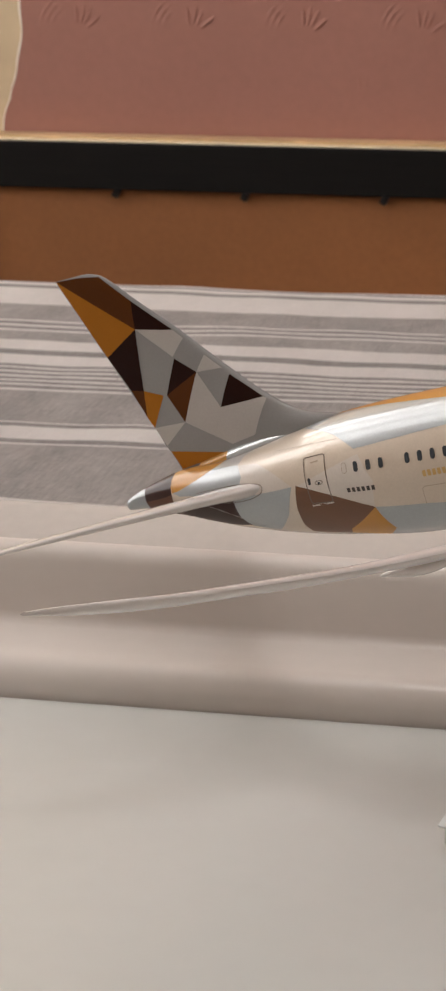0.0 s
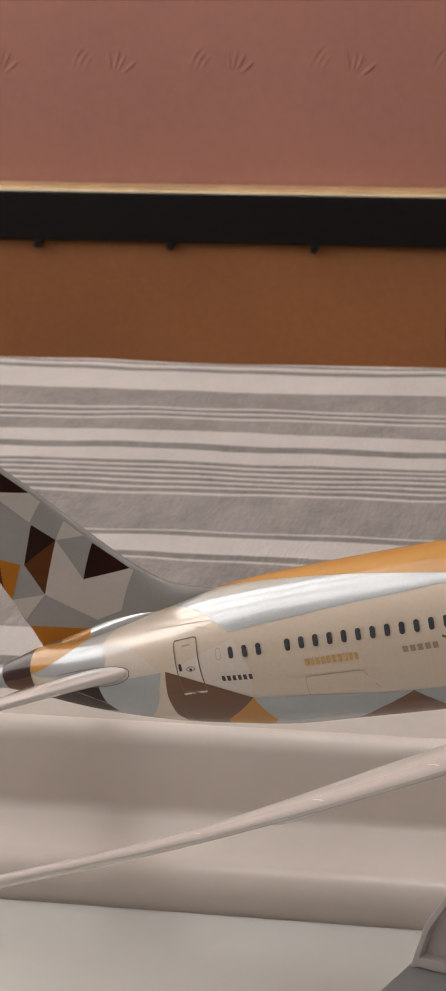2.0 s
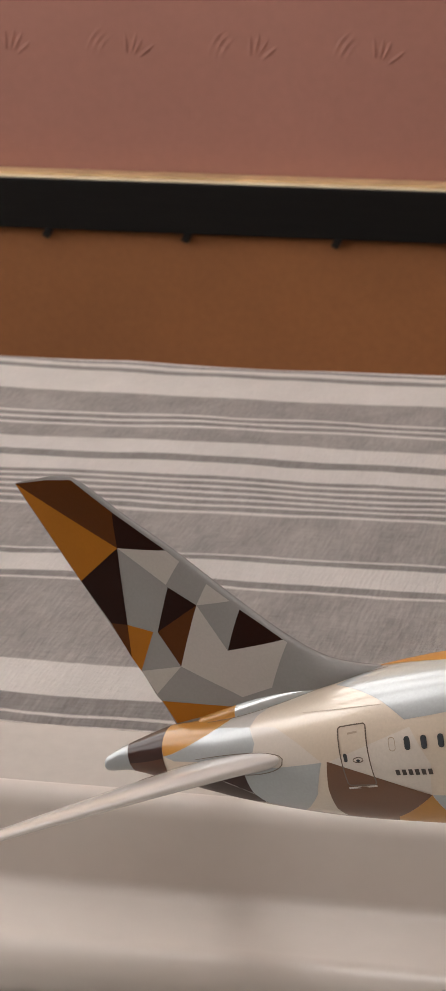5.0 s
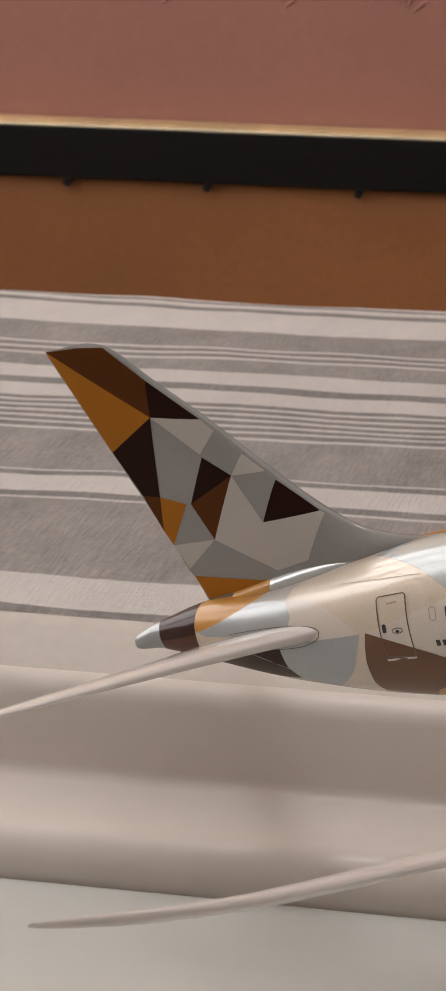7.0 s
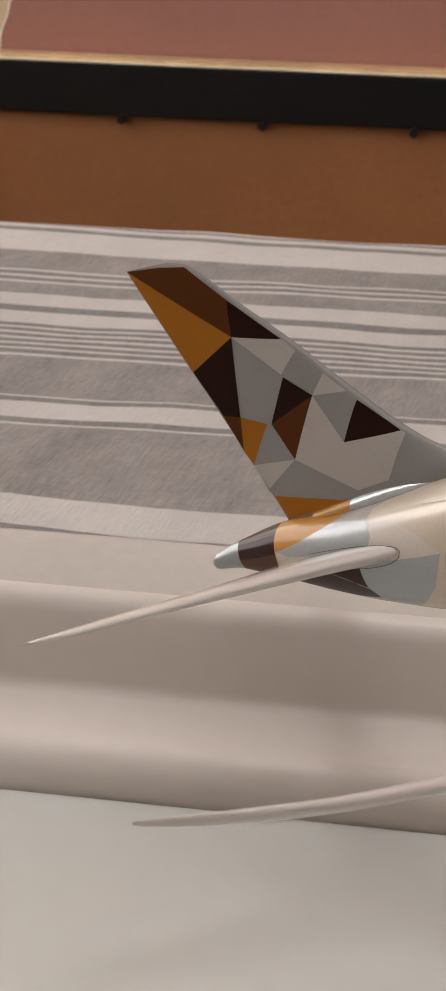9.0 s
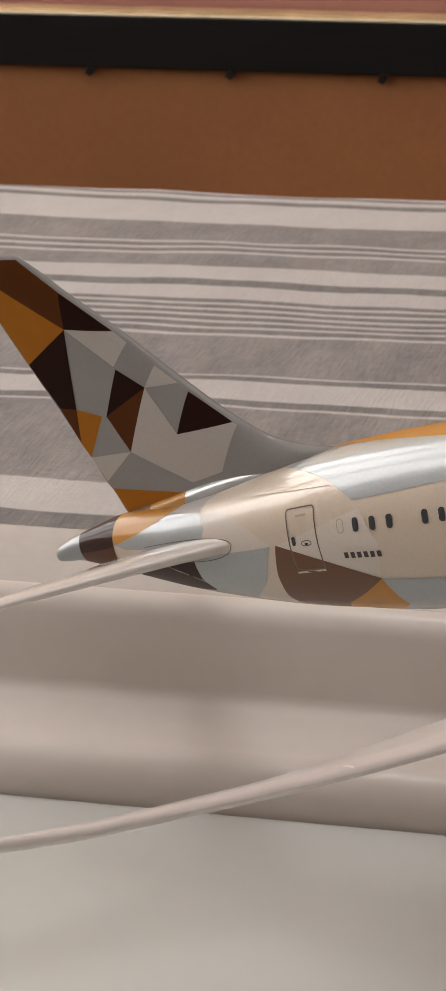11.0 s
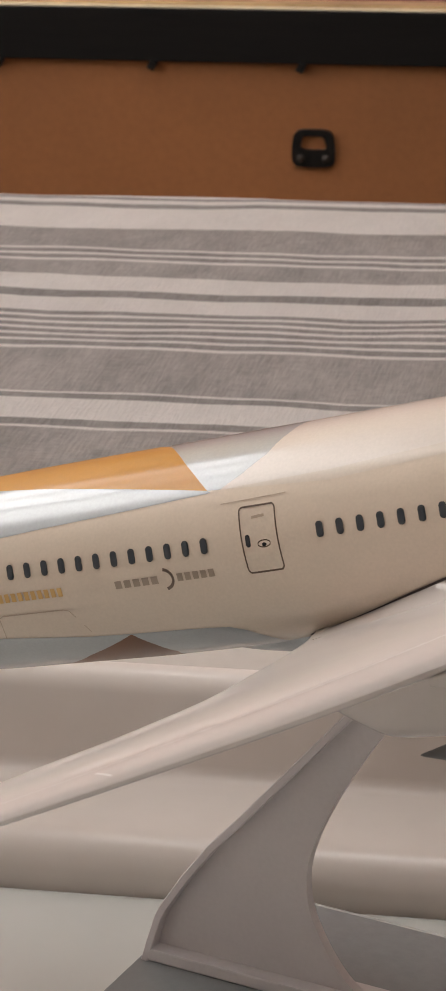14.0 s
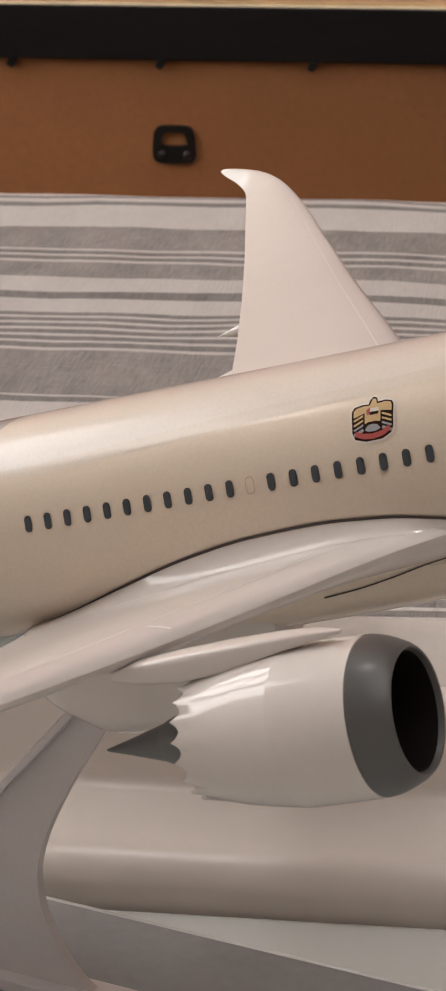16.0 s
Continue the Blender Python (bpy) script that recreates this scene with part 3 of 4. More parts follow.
def flowing(points, n=4):
    """Rounds a run of points off with a spline."""
    p = [Vector(q) for q in points]
    out = []
    for i in range(len(p) - 1):
        a, b, c, d = p[max(0, i - 1)], p[i], p[i + 1], p[min(len(p) - 1, i + 2)]
        for k in range(n):
            f = k / n
            out.append(tuple(0.5 * (2 * b + (c - a) * f + (2 * a - 5 * b + 4 * c - d) * f * f + (3 * b - a - 3 * c + d) * f ** 3)))
    return out + [tuple(p[-1])]


# the arm: a thin web with a raised rim along its back edge and foot
BACK = [(-1.2, 10.7), (-0.1, 14.4), (1.1, 18.0), (1.9, 19.6), (5.3, 24.9), (9.4, 30.5), (13.0, 34.5), (28.0, 52.2), (38.5, 64.5)]
BOW = [(43.0, 67.0), (49.0, 66.0), (40.0, 58.0), (33.5, 50.5), (28.6, 42.6), (25.8, 37.2), (24.2, 33.4), (23.2, 29.8), (23.0, 26.8), (23.3, 24.0), (24.2, 21.2), (26.3, 17.2), (29.2, 13.6), (33.0, 11.6), (40.0, 10.8)]
WEB = [(u / 1000, z / 1000) for u, z in [(u + 0.5, z) for u, z in BACK] + flowing(BOW)]
part("arm", prism(WEB, "y", 0.0034, 0.0049, 0.0002), M_STAND, stand, "white arched plastic arm", smooth=True)


def rim(points, wide, y0, y1):
    p = [Vector(q) for q in points]
    rings = []
    for i, q in enumerate(p):
        a = (p[i] - p[i - 1]).normalized() if i else (p[1] - p[0]).normalized()
        b = (p[i + 1] - p[i]).normalized() if i < len(p) - 1 else a
        d = (a + b).normalized()
        r = q + Vector((d.y, -d.x)) / max(0.5, d.dot(b)) * wide
        c = 0.12 * (r - q)
        k = 0.00022
        rings.append([(q.x, y0 + k, q.y), (q.x + c.x, y0, q.y + c.y), (r.x - c.x, y0, r.y - c.y), (r.x, y0 + k, r.y), (r.x, y1, r.y), (q.x, y1, q.y)])
    return loft(rings)


part("rim", rim([(u / 1000, z / 1000) for u, z in BACK], 0.0011, 0.0013, 0.0064), M_STAND, stand, "raised rim along the arm")
part("foot", box(-0.0002, 0.0402, 0.0013, 0.0064, 0.0107, 0.0126, 0.0003), M_STAND, stand)

# ---------------------------------------------------------------- model aeroplane (built in millimetres, nose along +x)
MM = 0.001
ORIGIN = Vector((0.0252139, -0.0012969, 0.0848244))
turn = pose(0, 0, 0, 0, 0, YAW) @ pose(0, 0, 0, 0, -PITCH, 0)
plane_place = Matrix.Translation(ORIGIN + (turn @ Vector((0, 0.0146, 0)))) @ turn
plane = thing("model_aeroplane", "glossy scale model airliner in champagne with geometric tail, on its stand", "model aeroplane", plane_place)

BODY = [(-110.3, -5.5, 0.35), (-109.9, -5.5, 0.9), (-108.8, -5.35, 1.25), (-105.5, -4.9, 1.95), (-98, -5.2, 4.05), (-91, -6.1, 5.6), (-83.5, -6.95, 7.25), (-67.5, -7.7, 10.3), (-59.5, -7.8, 11.5), (-47, -8.3, 12.6), (-36, -8.5, 12.9),
        (-20, -8.9, 13.2), (0, -9.15, 13.4), (20, -9.25, 13.5), (150, -9.25, 13.5), (165, -9.6, 13.2), (180, -10.6, 11.6), (190, -11.8, 8.8), (197, -13.0, 5.2), (201, -13.8, 0.8)]


def axis_z(x):
    return float(smooth_curve(x, BODY, 1)[0])


def radius(x):
    return float(smooth_curve(x, BODY, 2)[0])


def skin(off, side=1):
    """A point on the fuselage from the station and 0.2 times the angle in degrees, off mm proud."""
    def onto(x, a):
        r, th = radius(x) + 0.02 + 0.35 * off, radians(a / 0.2)
        return (x * MM, -side * r * math.sin(th) * MM, (axis_z(x) + r * math.cos(th)) * MM)
    return onto


stations = np.r_[-110.3, -110.1, -109.9, -109.4, np.linspace(-108.8, -36, 56), np.linspace(-33, 150, 62), np.linspace(153, 201, 24)]
rings = []
for x in stations:
    r, zc = radius(x), axis_z(x)
    rings.append([(x * MM, -r * math.sin(a) * MM, (zc + r * math.cos(a)) * MM) for a in np.linspace(0, 2 * math.pi, 128, endpoint=False)])
fuselage = part("fuselage", loft(rings), M_PEARL, plane, "champagne pearl painted fuselage", smooth=True)


def true_normals(ob):
    """Normals of the round body itself, so that the gloss runs on over the paint."""
    ns = []
    for v in ob.data.vertices:
        x = min(200.0, max(-110.0, v.co.x / MM))
        slope = (radius(x + 0.3) - radius(x - 0.3)) / 0.6
        r = math.hypot(v.co.y / MM, v.co.z / MM - axis_z(x)) or 1.0
        ns.append(Vector((-slope, v.co.y / MM / r, (v.co.z / MM - axis_z(x)) / r)).normalized())
    ob.data.normals_split_custom_set_from_vertices(ns)


def livery(name, material, corners, off=0.05, label="", sides=(1,), step=0.8):
    """A painted facet on the fuselage; corners as (station, degrees from the crown)."""
    for side in sides:
        true_normals(part(name, patch([(x, 0.2 * a) for x, a in corners], skin(off, side), step), material, fuselage, label, smooth=True))


both = (1, -1)
# crown facets lie across the top: the same on either side
livery("facet", M_ORANGE, [(-62, -4), (-50, 10), (-41.7, 17), (-31, 25), (-21, 33), (-7.0, 44), (-11, 24), (-15.4, 0), (-19, -14), (-40, -8)], 0.15, "orange gold crown facet")
livery("facet", M_SILVER, [(-60, 2), (-50, 10), (-41.7, 17), (-31, 25), (-21, 33), (-7.0, 44), (-6.5, 45.5), (-30, 51), (-52.6, 58), (-56.7, 42), (-66, 14)], 0.10, "silver blue facet")
livery("facet", M_SILVER, [(-15.4, 0), (-11, 24), (-7.0, 44), (-5.2, 44.5), (-2.4, 37), (0.5, 26), (2.4, 8), (3.4, -12), (-17, -12)], 0.10, "silver blue facet")
# narrow strip whose colour imitates a soft highlight on the body
livery("facet", M_CROWN_BLEND, [(-5.2, 44.5), (10, 43), (40, 34), (70, 28), (110, 22), (110, 29), (70, 35), (40, 41), (10, 49)], 0.05, "in-between tone painted for the soft highlight at the crown edge")
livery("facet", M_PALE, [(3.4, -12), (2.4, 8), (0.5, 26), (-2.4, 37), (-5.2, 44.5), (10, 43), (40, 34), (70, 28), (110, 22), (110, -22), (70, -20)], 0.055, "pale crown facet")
livery("facet", M_BELLYBROWN, [(-66.4, 82), (-50.8, 111), (-58.9, 139), (-60, 150), (-67.8, 145), (-68.2, 130), (-67.6, 106)], 0.15, "brown facet", both)
livery("facet", M_ORANGE, [(-50.8, 111), (-58.9, 139), (-60, 150), (-53, 158), (-49.6, 140)], 0.18, "orange gold facet", both)
livery("facet", M_PALE, [(-51.8, 63), (-66.2, 82.5), (-50.8, 110.5), (-49.3, 88)], 0.085, "pale facet", both)
livery("facet", M_SILVER, [(-50.8, 111), (-49.6, 140), (-53, 158), (-30, 176), (-6, 176), (-3.2, 152), (-5.0, 137), (-6.8, 128), (-8.6, 123.5), (-14, 121.5), (-29, 119), (-40.4, 114)], 0.12, "silver blue belly band", both)
livery("facet", M_BELLYBROWN, [(-22.4, 120.5), (-30.7, 138), (-37.0, 156), (-33, 166), (-20, 164), (-19.0, 146), (-20.5, 132)], 0.18, "brown facet", both)
livery("facet", M_TAILDARK, [(-104.9, 0), (-104.5, 60), (-104.4, 98), (-97.05, 80), (-97.1, 60), (-96.9, 0)], 0.15, "dark brown tail band", both)
livery("facet", M_TAILBROWN, [(-104.4, 98), (-104.3, 120), (-104.6, 180), (-97.5, 180), (-97.0, 110), (-97.05, 80)], 0.15, "brown tail band", both)
livery("facet", M_ORANGE, [(-96.9, 0), (-97.1, 60), (-96.9, 76), (-95.5, 72), (-88.4, 42), (-84, 20), (-81.5, 0)], 0.15, "orange gold tail facet", both)
livery("facet", M_SILVER, [(-96.9, 76), (-95.0, 71), (-89.5, 45), (-86.3, 34), (-80.3, 42), (-79.2, 61), (-80, 76), (-95, 84)], 0.12, "silver blue tail facet", both)
livery("facet", M_FINLIGHT, [(-86.3, 34), (-82.5, 12), (-76, 12), (-79.3, 28), (-80.3, 42)], 0.10, "pale grey tail facet", both)
livery("facet", M_TAILGREY, [(-99, 118), (-89, 101), (-85.5, 109), (-82, 120), (-80.7, 137), (-90, 150), (-99, 150)], 0.18, "grey brown facet under the tail", both)
livery("facet", M_TAILDARK, [(-99, 110), (-90, 88), (-82.0, 89), (-81.9, 118), (-80.7, 137), (-90, 150), (-99, 150)], 0.10, "dark brown facet under the tail", both)
livery("facet", M_SILVER, [(-82.0, 88), (-67.4, 82.5), (-70, 112), (-75.2, 146), (-80.7, 139), (-81.9, 118)], 0.15, "silver blue facet", both)
livery("facet", M_PALE, [(-80.3, 42), (-79.2, 61), (-80, 76), (-82, 88), (-67.4, 82.5), (-71, 66), (-75.5, 47)], 0.085, "pale facet beside the tailplane", both)
livery("tail_cone", M_CONE, [(-109.8, 0), (-109.8, 180), (-104.6, 180), (-104.3, 120), (-104.5, 60), (-104.9, 0)], 0.085, "bare metal tail cone", both)


def strip(points, wide, onto, bm=None):
    """A thin printed line laid along a run of surface points."""
    bm = bm or bmesh.new()
    rows = []
    n = len(points)
    for i, p in enumerate(points):
        a, b = Vector(points[max(0, i - 1)]), Vector(points[min(n - 1, i + 1)])
        d = (b - a).normalized()
        q = Vector((-d.y, d.x)) * wide / 2
        rows.append((bm.verts.new(onto(p[0] + q.x, p[1] + q.y)), bm.verts.new(onto(p[0] - q.x, p[1] - q.y))))
    for (a, b), (c, d) in zip(rows, rows[1:]):
        bm.faces.new((a, b, d, c))
    return bm


def rounded(x0, x1, y0, y1, r, lean=0.0, n=5):
    pts = []
    for cx, cy, a0 in ((x1 - r, y1 - r, 0), (x0 + r, y1 - r, 90), (x0 + r, y0 + r, 180), (x1 - r, y0 + r, 270)):
        for k in range(n + 1):
            a = radians(a0 + 90 * k / n)
            pts.append((cx + r * math.cos(a) , cy + r * math.sin(a)))
    return [(x + lean * (y - y0), y) for x, y in pts]


def window_mesh(x, side, half, high, off):
    # a rounded pane and its fine rim, tall along the girth
    k = 0.2 / radians(1) / radius(x)      # mm of girth to skin units
    poly = [(x + px, 0.2 * 73.5 + py * k) for px, py in rounded(-half, half, -high, high, 0.9 * half)]
    return patch(poly, skin(off, side), 0.55)


for side in both:
    xs = [-52.4, -49.7, -47.0] + list(np.linspace(-41.5, -7.7, 14)) + list(np.linspace(8.3, 35.3, 11)) + list(np.linspace(40.6, 60.1, 8)) + list(np.linspace(62.9, 108, 17))
    for x in xs:
        part("window", window_mesh(x, side, 0.48, 0.97, 0.23), M_GLASS, fuselage)
        part("window_pane", window_mesh(x, side, 0.29, 0.74, 0.30), M_PANE, fuselage, "blue grey window pane")
    for x in (-54.9, 37.9):
        k = 0.2 / radians(1) / radius(x)
        loop = [(x + px, 0.2 * 73.5 + py * k) for px, py in rounded(-0.5, 0.5, -0.95, 0.95, 0.45)]
        part("blank_window", strip(loop + loop[:1], 0.12, skin(0.23, side)), M_FAINT, fuselage, "faintly printed window outline")


def door(x0, x1, a0, a1, side):
    loop = rounded(x0, x1, 0.2 * a0, 0.2 * a1, 0.5, lean=0.02)
    fine = []
    for p, q in zip(loop, loop[1:] + loop[:1]):
        n = max(1, int(math.dist(p, q) / 0.8))
        fine += [(p[0] + (q[0] - p[0]) * i / n, p[1] + (q[1] - p[1]) * i / n) for i in range(n)]
    d = part("door", strip(fine + fine[:1], 0.2, skin(0.23, side)), M_LINE, fuselage, "printed door outline")
    w, mid = x1 - x0, 0.2 * (a0 * 0.47 + a1 * 0.53)
    part("door_window", patch(rounded(x0 + 0.55, x0 + 1.2, mid - 0.75, mid + 0.55, 0.28), skin(0.23, side), 0.4), M_GLASS, fuselage)
    oval = [(x0 + 0.62 * w + 0.85 * math.cos(a), mid + 0.35 + 0.36 * math.sin(a)) for a in np.linspace(0, 2 * math.pi, 22)]
    part("door_handle", strip(oval, 0.13, skin(0.23, side)), M_LINE, fuselage, "printed oval handle recess")
    part("door_handle", patch([(x0 + 0.62 * w + 0.32 * math.cos(a), mid + 0.45 + 0.2 * math.sin(a)) for a in np.linspace(0, 2 * math.pi, 10, endpoint=False)], skin(0.26, side), 0.3), M_GLASS, fuselage)
    part("door_sign", strip([(x0 + 0.35 * w, 0.2 * a0 + 1.2), (x0 + 0.7 * w, 0.2 * a0 + 1.1)], 0.3, skin(0.23, side)), M_FAINT, fuselage)


for side in both:
    door(-63.9, -59.1, 57, 102, side)
    door(-2.4, 2.5, 56.5, 91, side)
    part("sill_line", strip([(-4.9, 0.2 * 53), (-0.4, 0.2 * 52.6), (4.1, 0.2 * 52)], 0.11, skin(0.23, side)), M_FAINT, fuselage)
    part("sill_line", strip([(-70.7, 0.2 * 38), (-63, 0.2 * 43), (-56.5, 0.2 * 45)], 0.09, skin(0.23, side)), M_FAINT, fuselage)
    part("scuff_plate", strip([(-63.9, 0.2 * 104.5), (-59.0, 0.2 * 103)], 0.3, skin(0.23, side)), M_PALE, fuselage)
    hatch = [(-40.4, 0.2 * 114), (-39.9, 0.2 * 100), (-39.3, 0.2 * 98.5), (-30, 0.2 * 98.5), (-29.2, 0.2 * 99.5), (-27.6, 0.2 * 115)]
    part("hatch_outline", strip(hatch, 0.14, skin(0.23, side)), M_FAINT, fuselage)


# lettering on the side becomes plain bars
def bars(x0, x1, a, high, count, material, side=1, gap=0.5):
    w = (x1 - x0) / count
    for i in range(count):
        xa, xb = x0 + w * i, x0 + w * (i + 1 - gap)
        part("lettering_bar", patch([(xa, 0.2 * a - high / 2), (xb, 0.2 * a - high / 2), (xb, 0.2 * a + high / 2), (xa, 0.2 * a + high / 2)], skin(0.23, side), 1.0), material, fuselage)


bars(-55.2, -48.9, 93, 0.8, 6, M_INK, gap=0.36)
bars(-39.0, -28.9, 88, 1.0, 10, M_WEB, gap=0.34)
bars(-21.3, -14.7, 87.8, 0.85, 5, M_WORD, gap=0.28)
bars(-12.3, -6.7, 87.8, 0.85, 5, M_WORD, gap=0.28)
arc = [(-14.4 + 1.5 * math.cos(a), 0.2 * 88 + 1.1 * math.sin(a)) for a in np.linspace(-1.35, 1.35, 14)]
part("emblem_arc", strip(arc, 0.35, skin(0.23)), M_LINE, fuselage, "printed crescent")


def crest():
    """Printed crest: gold outspread wings with dark bars, a small striped disc and a red ribbon."""
    def at(pts):
        return [(53.7 + u, 0.2 * 52.5 + v) for u, v in pts]

    def flat(name, material, pts, off, label=""):
        part(name, patch(at(pts), skin(off), 0.6), material, fuselage, label)

    body = [(-2.55, -1.05), (-2.2, -1.45), (-1.3, -1.6), (-0.5, -1.55), (-0.35, -1.95), (0.0, -2.3), (0.5, -2.15), (0.65, -1.7), (1.5, -1.75), (2.3, -1.6), (2.55, -1.2), (2.5, 1.0), (2.2, 1.6), (1.1, 2.05), (-0.9, 2.1), (-2.2, 1.75), (-2.5, 1.1)]
    flat("emblem_border", M_PALE, [(u * 1.09, v * 1.09) for u, v in body], 0.23)
    flat("emblem", M_DARK, body, 0.28, "small printed dark and gold crest")
    flat("emblem_patch", M_GILT, [(-2.3, -1.0), (-2.0, -1.3), (-1.2, -1.42), (-0.35, -1.4), (0.0, -2.1), (0.4, -2.0), (0.5, -1.5), (1.5, -1.58), (2.2, -1.45), (2.35, -1.05), (2.3, -0.55), (1.0, -0.75), (0.95, 0.35), (0.5, 0.25), (-0.5, 0.25), (-0.95, 0.4), (-0.95, -0.7), (-2.3, -0.35)], 0.33, "gold print")
    for s in (-1, 1):
        for k in range(4):
            v = -0.35 + 0.46 * k
            part("emblem_bar", strip(at([(s * 2.3, v + 0.32), (s * 1.15, v - 0.1)]), 0.2 if k < 3 else 0.3, skin(0.33)), M_GILT if k < 2 else M_GREYSTRIP, fuselage)
    flat("emblem_patch", M_RED, [(-0.75, -0.95), (-0.3, -1.2), (-0.3, -0.45), (-0.65, -0.5)], 0.38)
    flat("emblem_patch", M_PALE, [(-0.3, -1.1), (0.7, -1.1), (0.8, -0.75), (-0.3, -0.75)], 0.38)
    flat("emblem_patch", M_DARK, [(-0.3, -0.73), (0.8, -0.73), (0.65, -0.42), (-0.3, -0.42)], 0.38)
    flat("emblem_patch", M_GREYSTRIP, [(-0.95, 1.0), (-0.6, 0.6), (0.0, 0.5), (0.6, 0.6), (0.95, 1.0), (0.5, 1.2), (-0.5, 1.2)], 0.38)
    part("emblem_ribbon", strip(at([(-2.1, 1.2), (-1.2, 1.55), (0.0, 1.68), (1.2, 1.5), (2.1, 1.05)]), 0.52, skin(0.38)), M_RED, fuselage)


crest()


part("paint_line", strip([(-89, 0.2 * 101), (-85.5, 0.2 * 109), (-82, 0.2 * 120), (-80.9, 0.2 * 136)], 0.22, skin(0.22)), M_FINLIGHT, fuselage, "pale painted line")


# belly fairing between the wings
def belly(start, end, n):
    rr = []
    for x in np.linspace(start, end, n):
        f = (x + 16) / 100
        k = max(0.0, math.sin(math.pi * f)) ** 0.55
        half, deep = 3 + 7.0 * k, -21.3 - 4.6 * k
        ring = []
        for a in np.linspace(0, 2 * math.pi, 32, endpoint=False):
            ring.append((x * MM, half * math.copysign(abs(math.cos(a)) ** 0.7, math.cos(a)) * MM, (-17 + (deep + 17) * math.copysign(abs(math.sin(a)) ** 0.8, math.sin(a)) * (1 if math.sin(a) > 0 else 0.3)) * MM))
        rr.append(ring)
    return loft(rr)


part("belly_fairing", belly(-16, 3, 14), M_SILVER, plane, "silver blue rear end of the belly fairing", smooth=True)
part("belly_fairing", belly(3.02, 84, 50), M_PEARL, plane, "champagne belly fairing", smooth=True)


# moulded block under the wing box, where the stand takes hold
KEEL = [(-4, -27.5, 5.0), (-1.5, -31.2, 7.0), (2, -33.6, 8.4), (7, -36.2, 9.0), (13.5, -36.6, 9.2), (19, -35.6, 9.2), (26, -32.2, 9.0), (33, -27.0, 8.0)]


def keel():
    rr = []
    for x in np.linspace(-4, 33, 30):
        low, half = float(smooth_curve(x, KEEL, 1)[0]), float(smooth_curve(x, KEEL, 2)[0])
        ring = []
        for a in np.linspace(0, 2 * math.pi, 36, endpoint=False):
            c, q = math.cos(a), math.sin(a)
            ring.append((x * MM, half * math.copysign(abs(c) ** 0.6, c) * MM, ((low - 19) / 2 + (low + 19) / 2 * math.copysign(abs(q) ** 0.6, q)) * MM))
        rr.append(ring)
    return loft(rr)


part("mounting_block", keel(), M_WHITE, plane, "white moulded block under the wing box", smooth=True)

# wings: lateral distance, leading edge, trailing edge, height of chord line, thickness, rise of leading over trailing edge
WING = [(0, 78, 2, -16.9, 6.4, 4.0), (9, 67, 2, -17.0, 5.6, 4.2), (14, 58.8, 3, -16.6, 5.0, 4.0), (20, 53.4, 4.2, -15.8, 4.6, 3.4), (28, 48.6, 5, -14.8, 4.4, 2.7), (40, 41.5, 5, -13.4, 4.1, 2.0), (55, 32.6, 2.5, -11.4, 3.6, 1.3),
        (71, 23.3, -2.2, -9.0, 2.9, 0.8), (90, 12.0, -8.4, -6.1, 2.3, 0.8), (110, 0.4, -15.2, -2.5, 1.8, 0.8), (128, -10.2, -21.4, 1.7, 1.6, 0.8), (134, -14.2, -23.4, 3.2, 1.55, 0.8), (139, -18.2, -25.2, 4.7, 1.45, 0.8),
        (143, -22.8, -28.2, 6.1, 1.25, 0.6), (145.6, -27.8, -31.2, 7.2, 1.0, 0.2), (146.9, -31.2, -32.4, 7.8, 0.5, 0.0)]


def foil(n=18):
    s = 0.5 * (1 - np.cos(np.linspace(0, math.pi, n)))
    t = 5 * (0.2969 * np.sqrt(s) - 0.126 * s - 0.3516 * s**2 + 0.2843 * s**3 - 0.1036 * s**4)
    return s, t


def crown(lat):
    """Share of the thickness above the chord line, smaller at the root."""
    return 0.85 + 0.30 * min(1.0, max(0.0, (lat - 14) / 26))


def aerofoil_ring(lat, le, te, z, thick, rise, side):
    s, t = foil()
    up = [(le + (te - le) * a, z + rise * (0.5 - a) + crown(lat) * thick * b) for a, b in zip(s, t)]
    lo = [(le + (te - le) * a, z + rise * (0.5 - a) - (2 - crown(lat)) * thick * b) for a, b in zip(s, t)]
    return [(x * MM, side * lat * MM, zz * MM) for x, zz in up + lo[-2:0:-1]]


def wing_at(lat, column):
    return float(smooth_curve(lat, WING, column)[0])


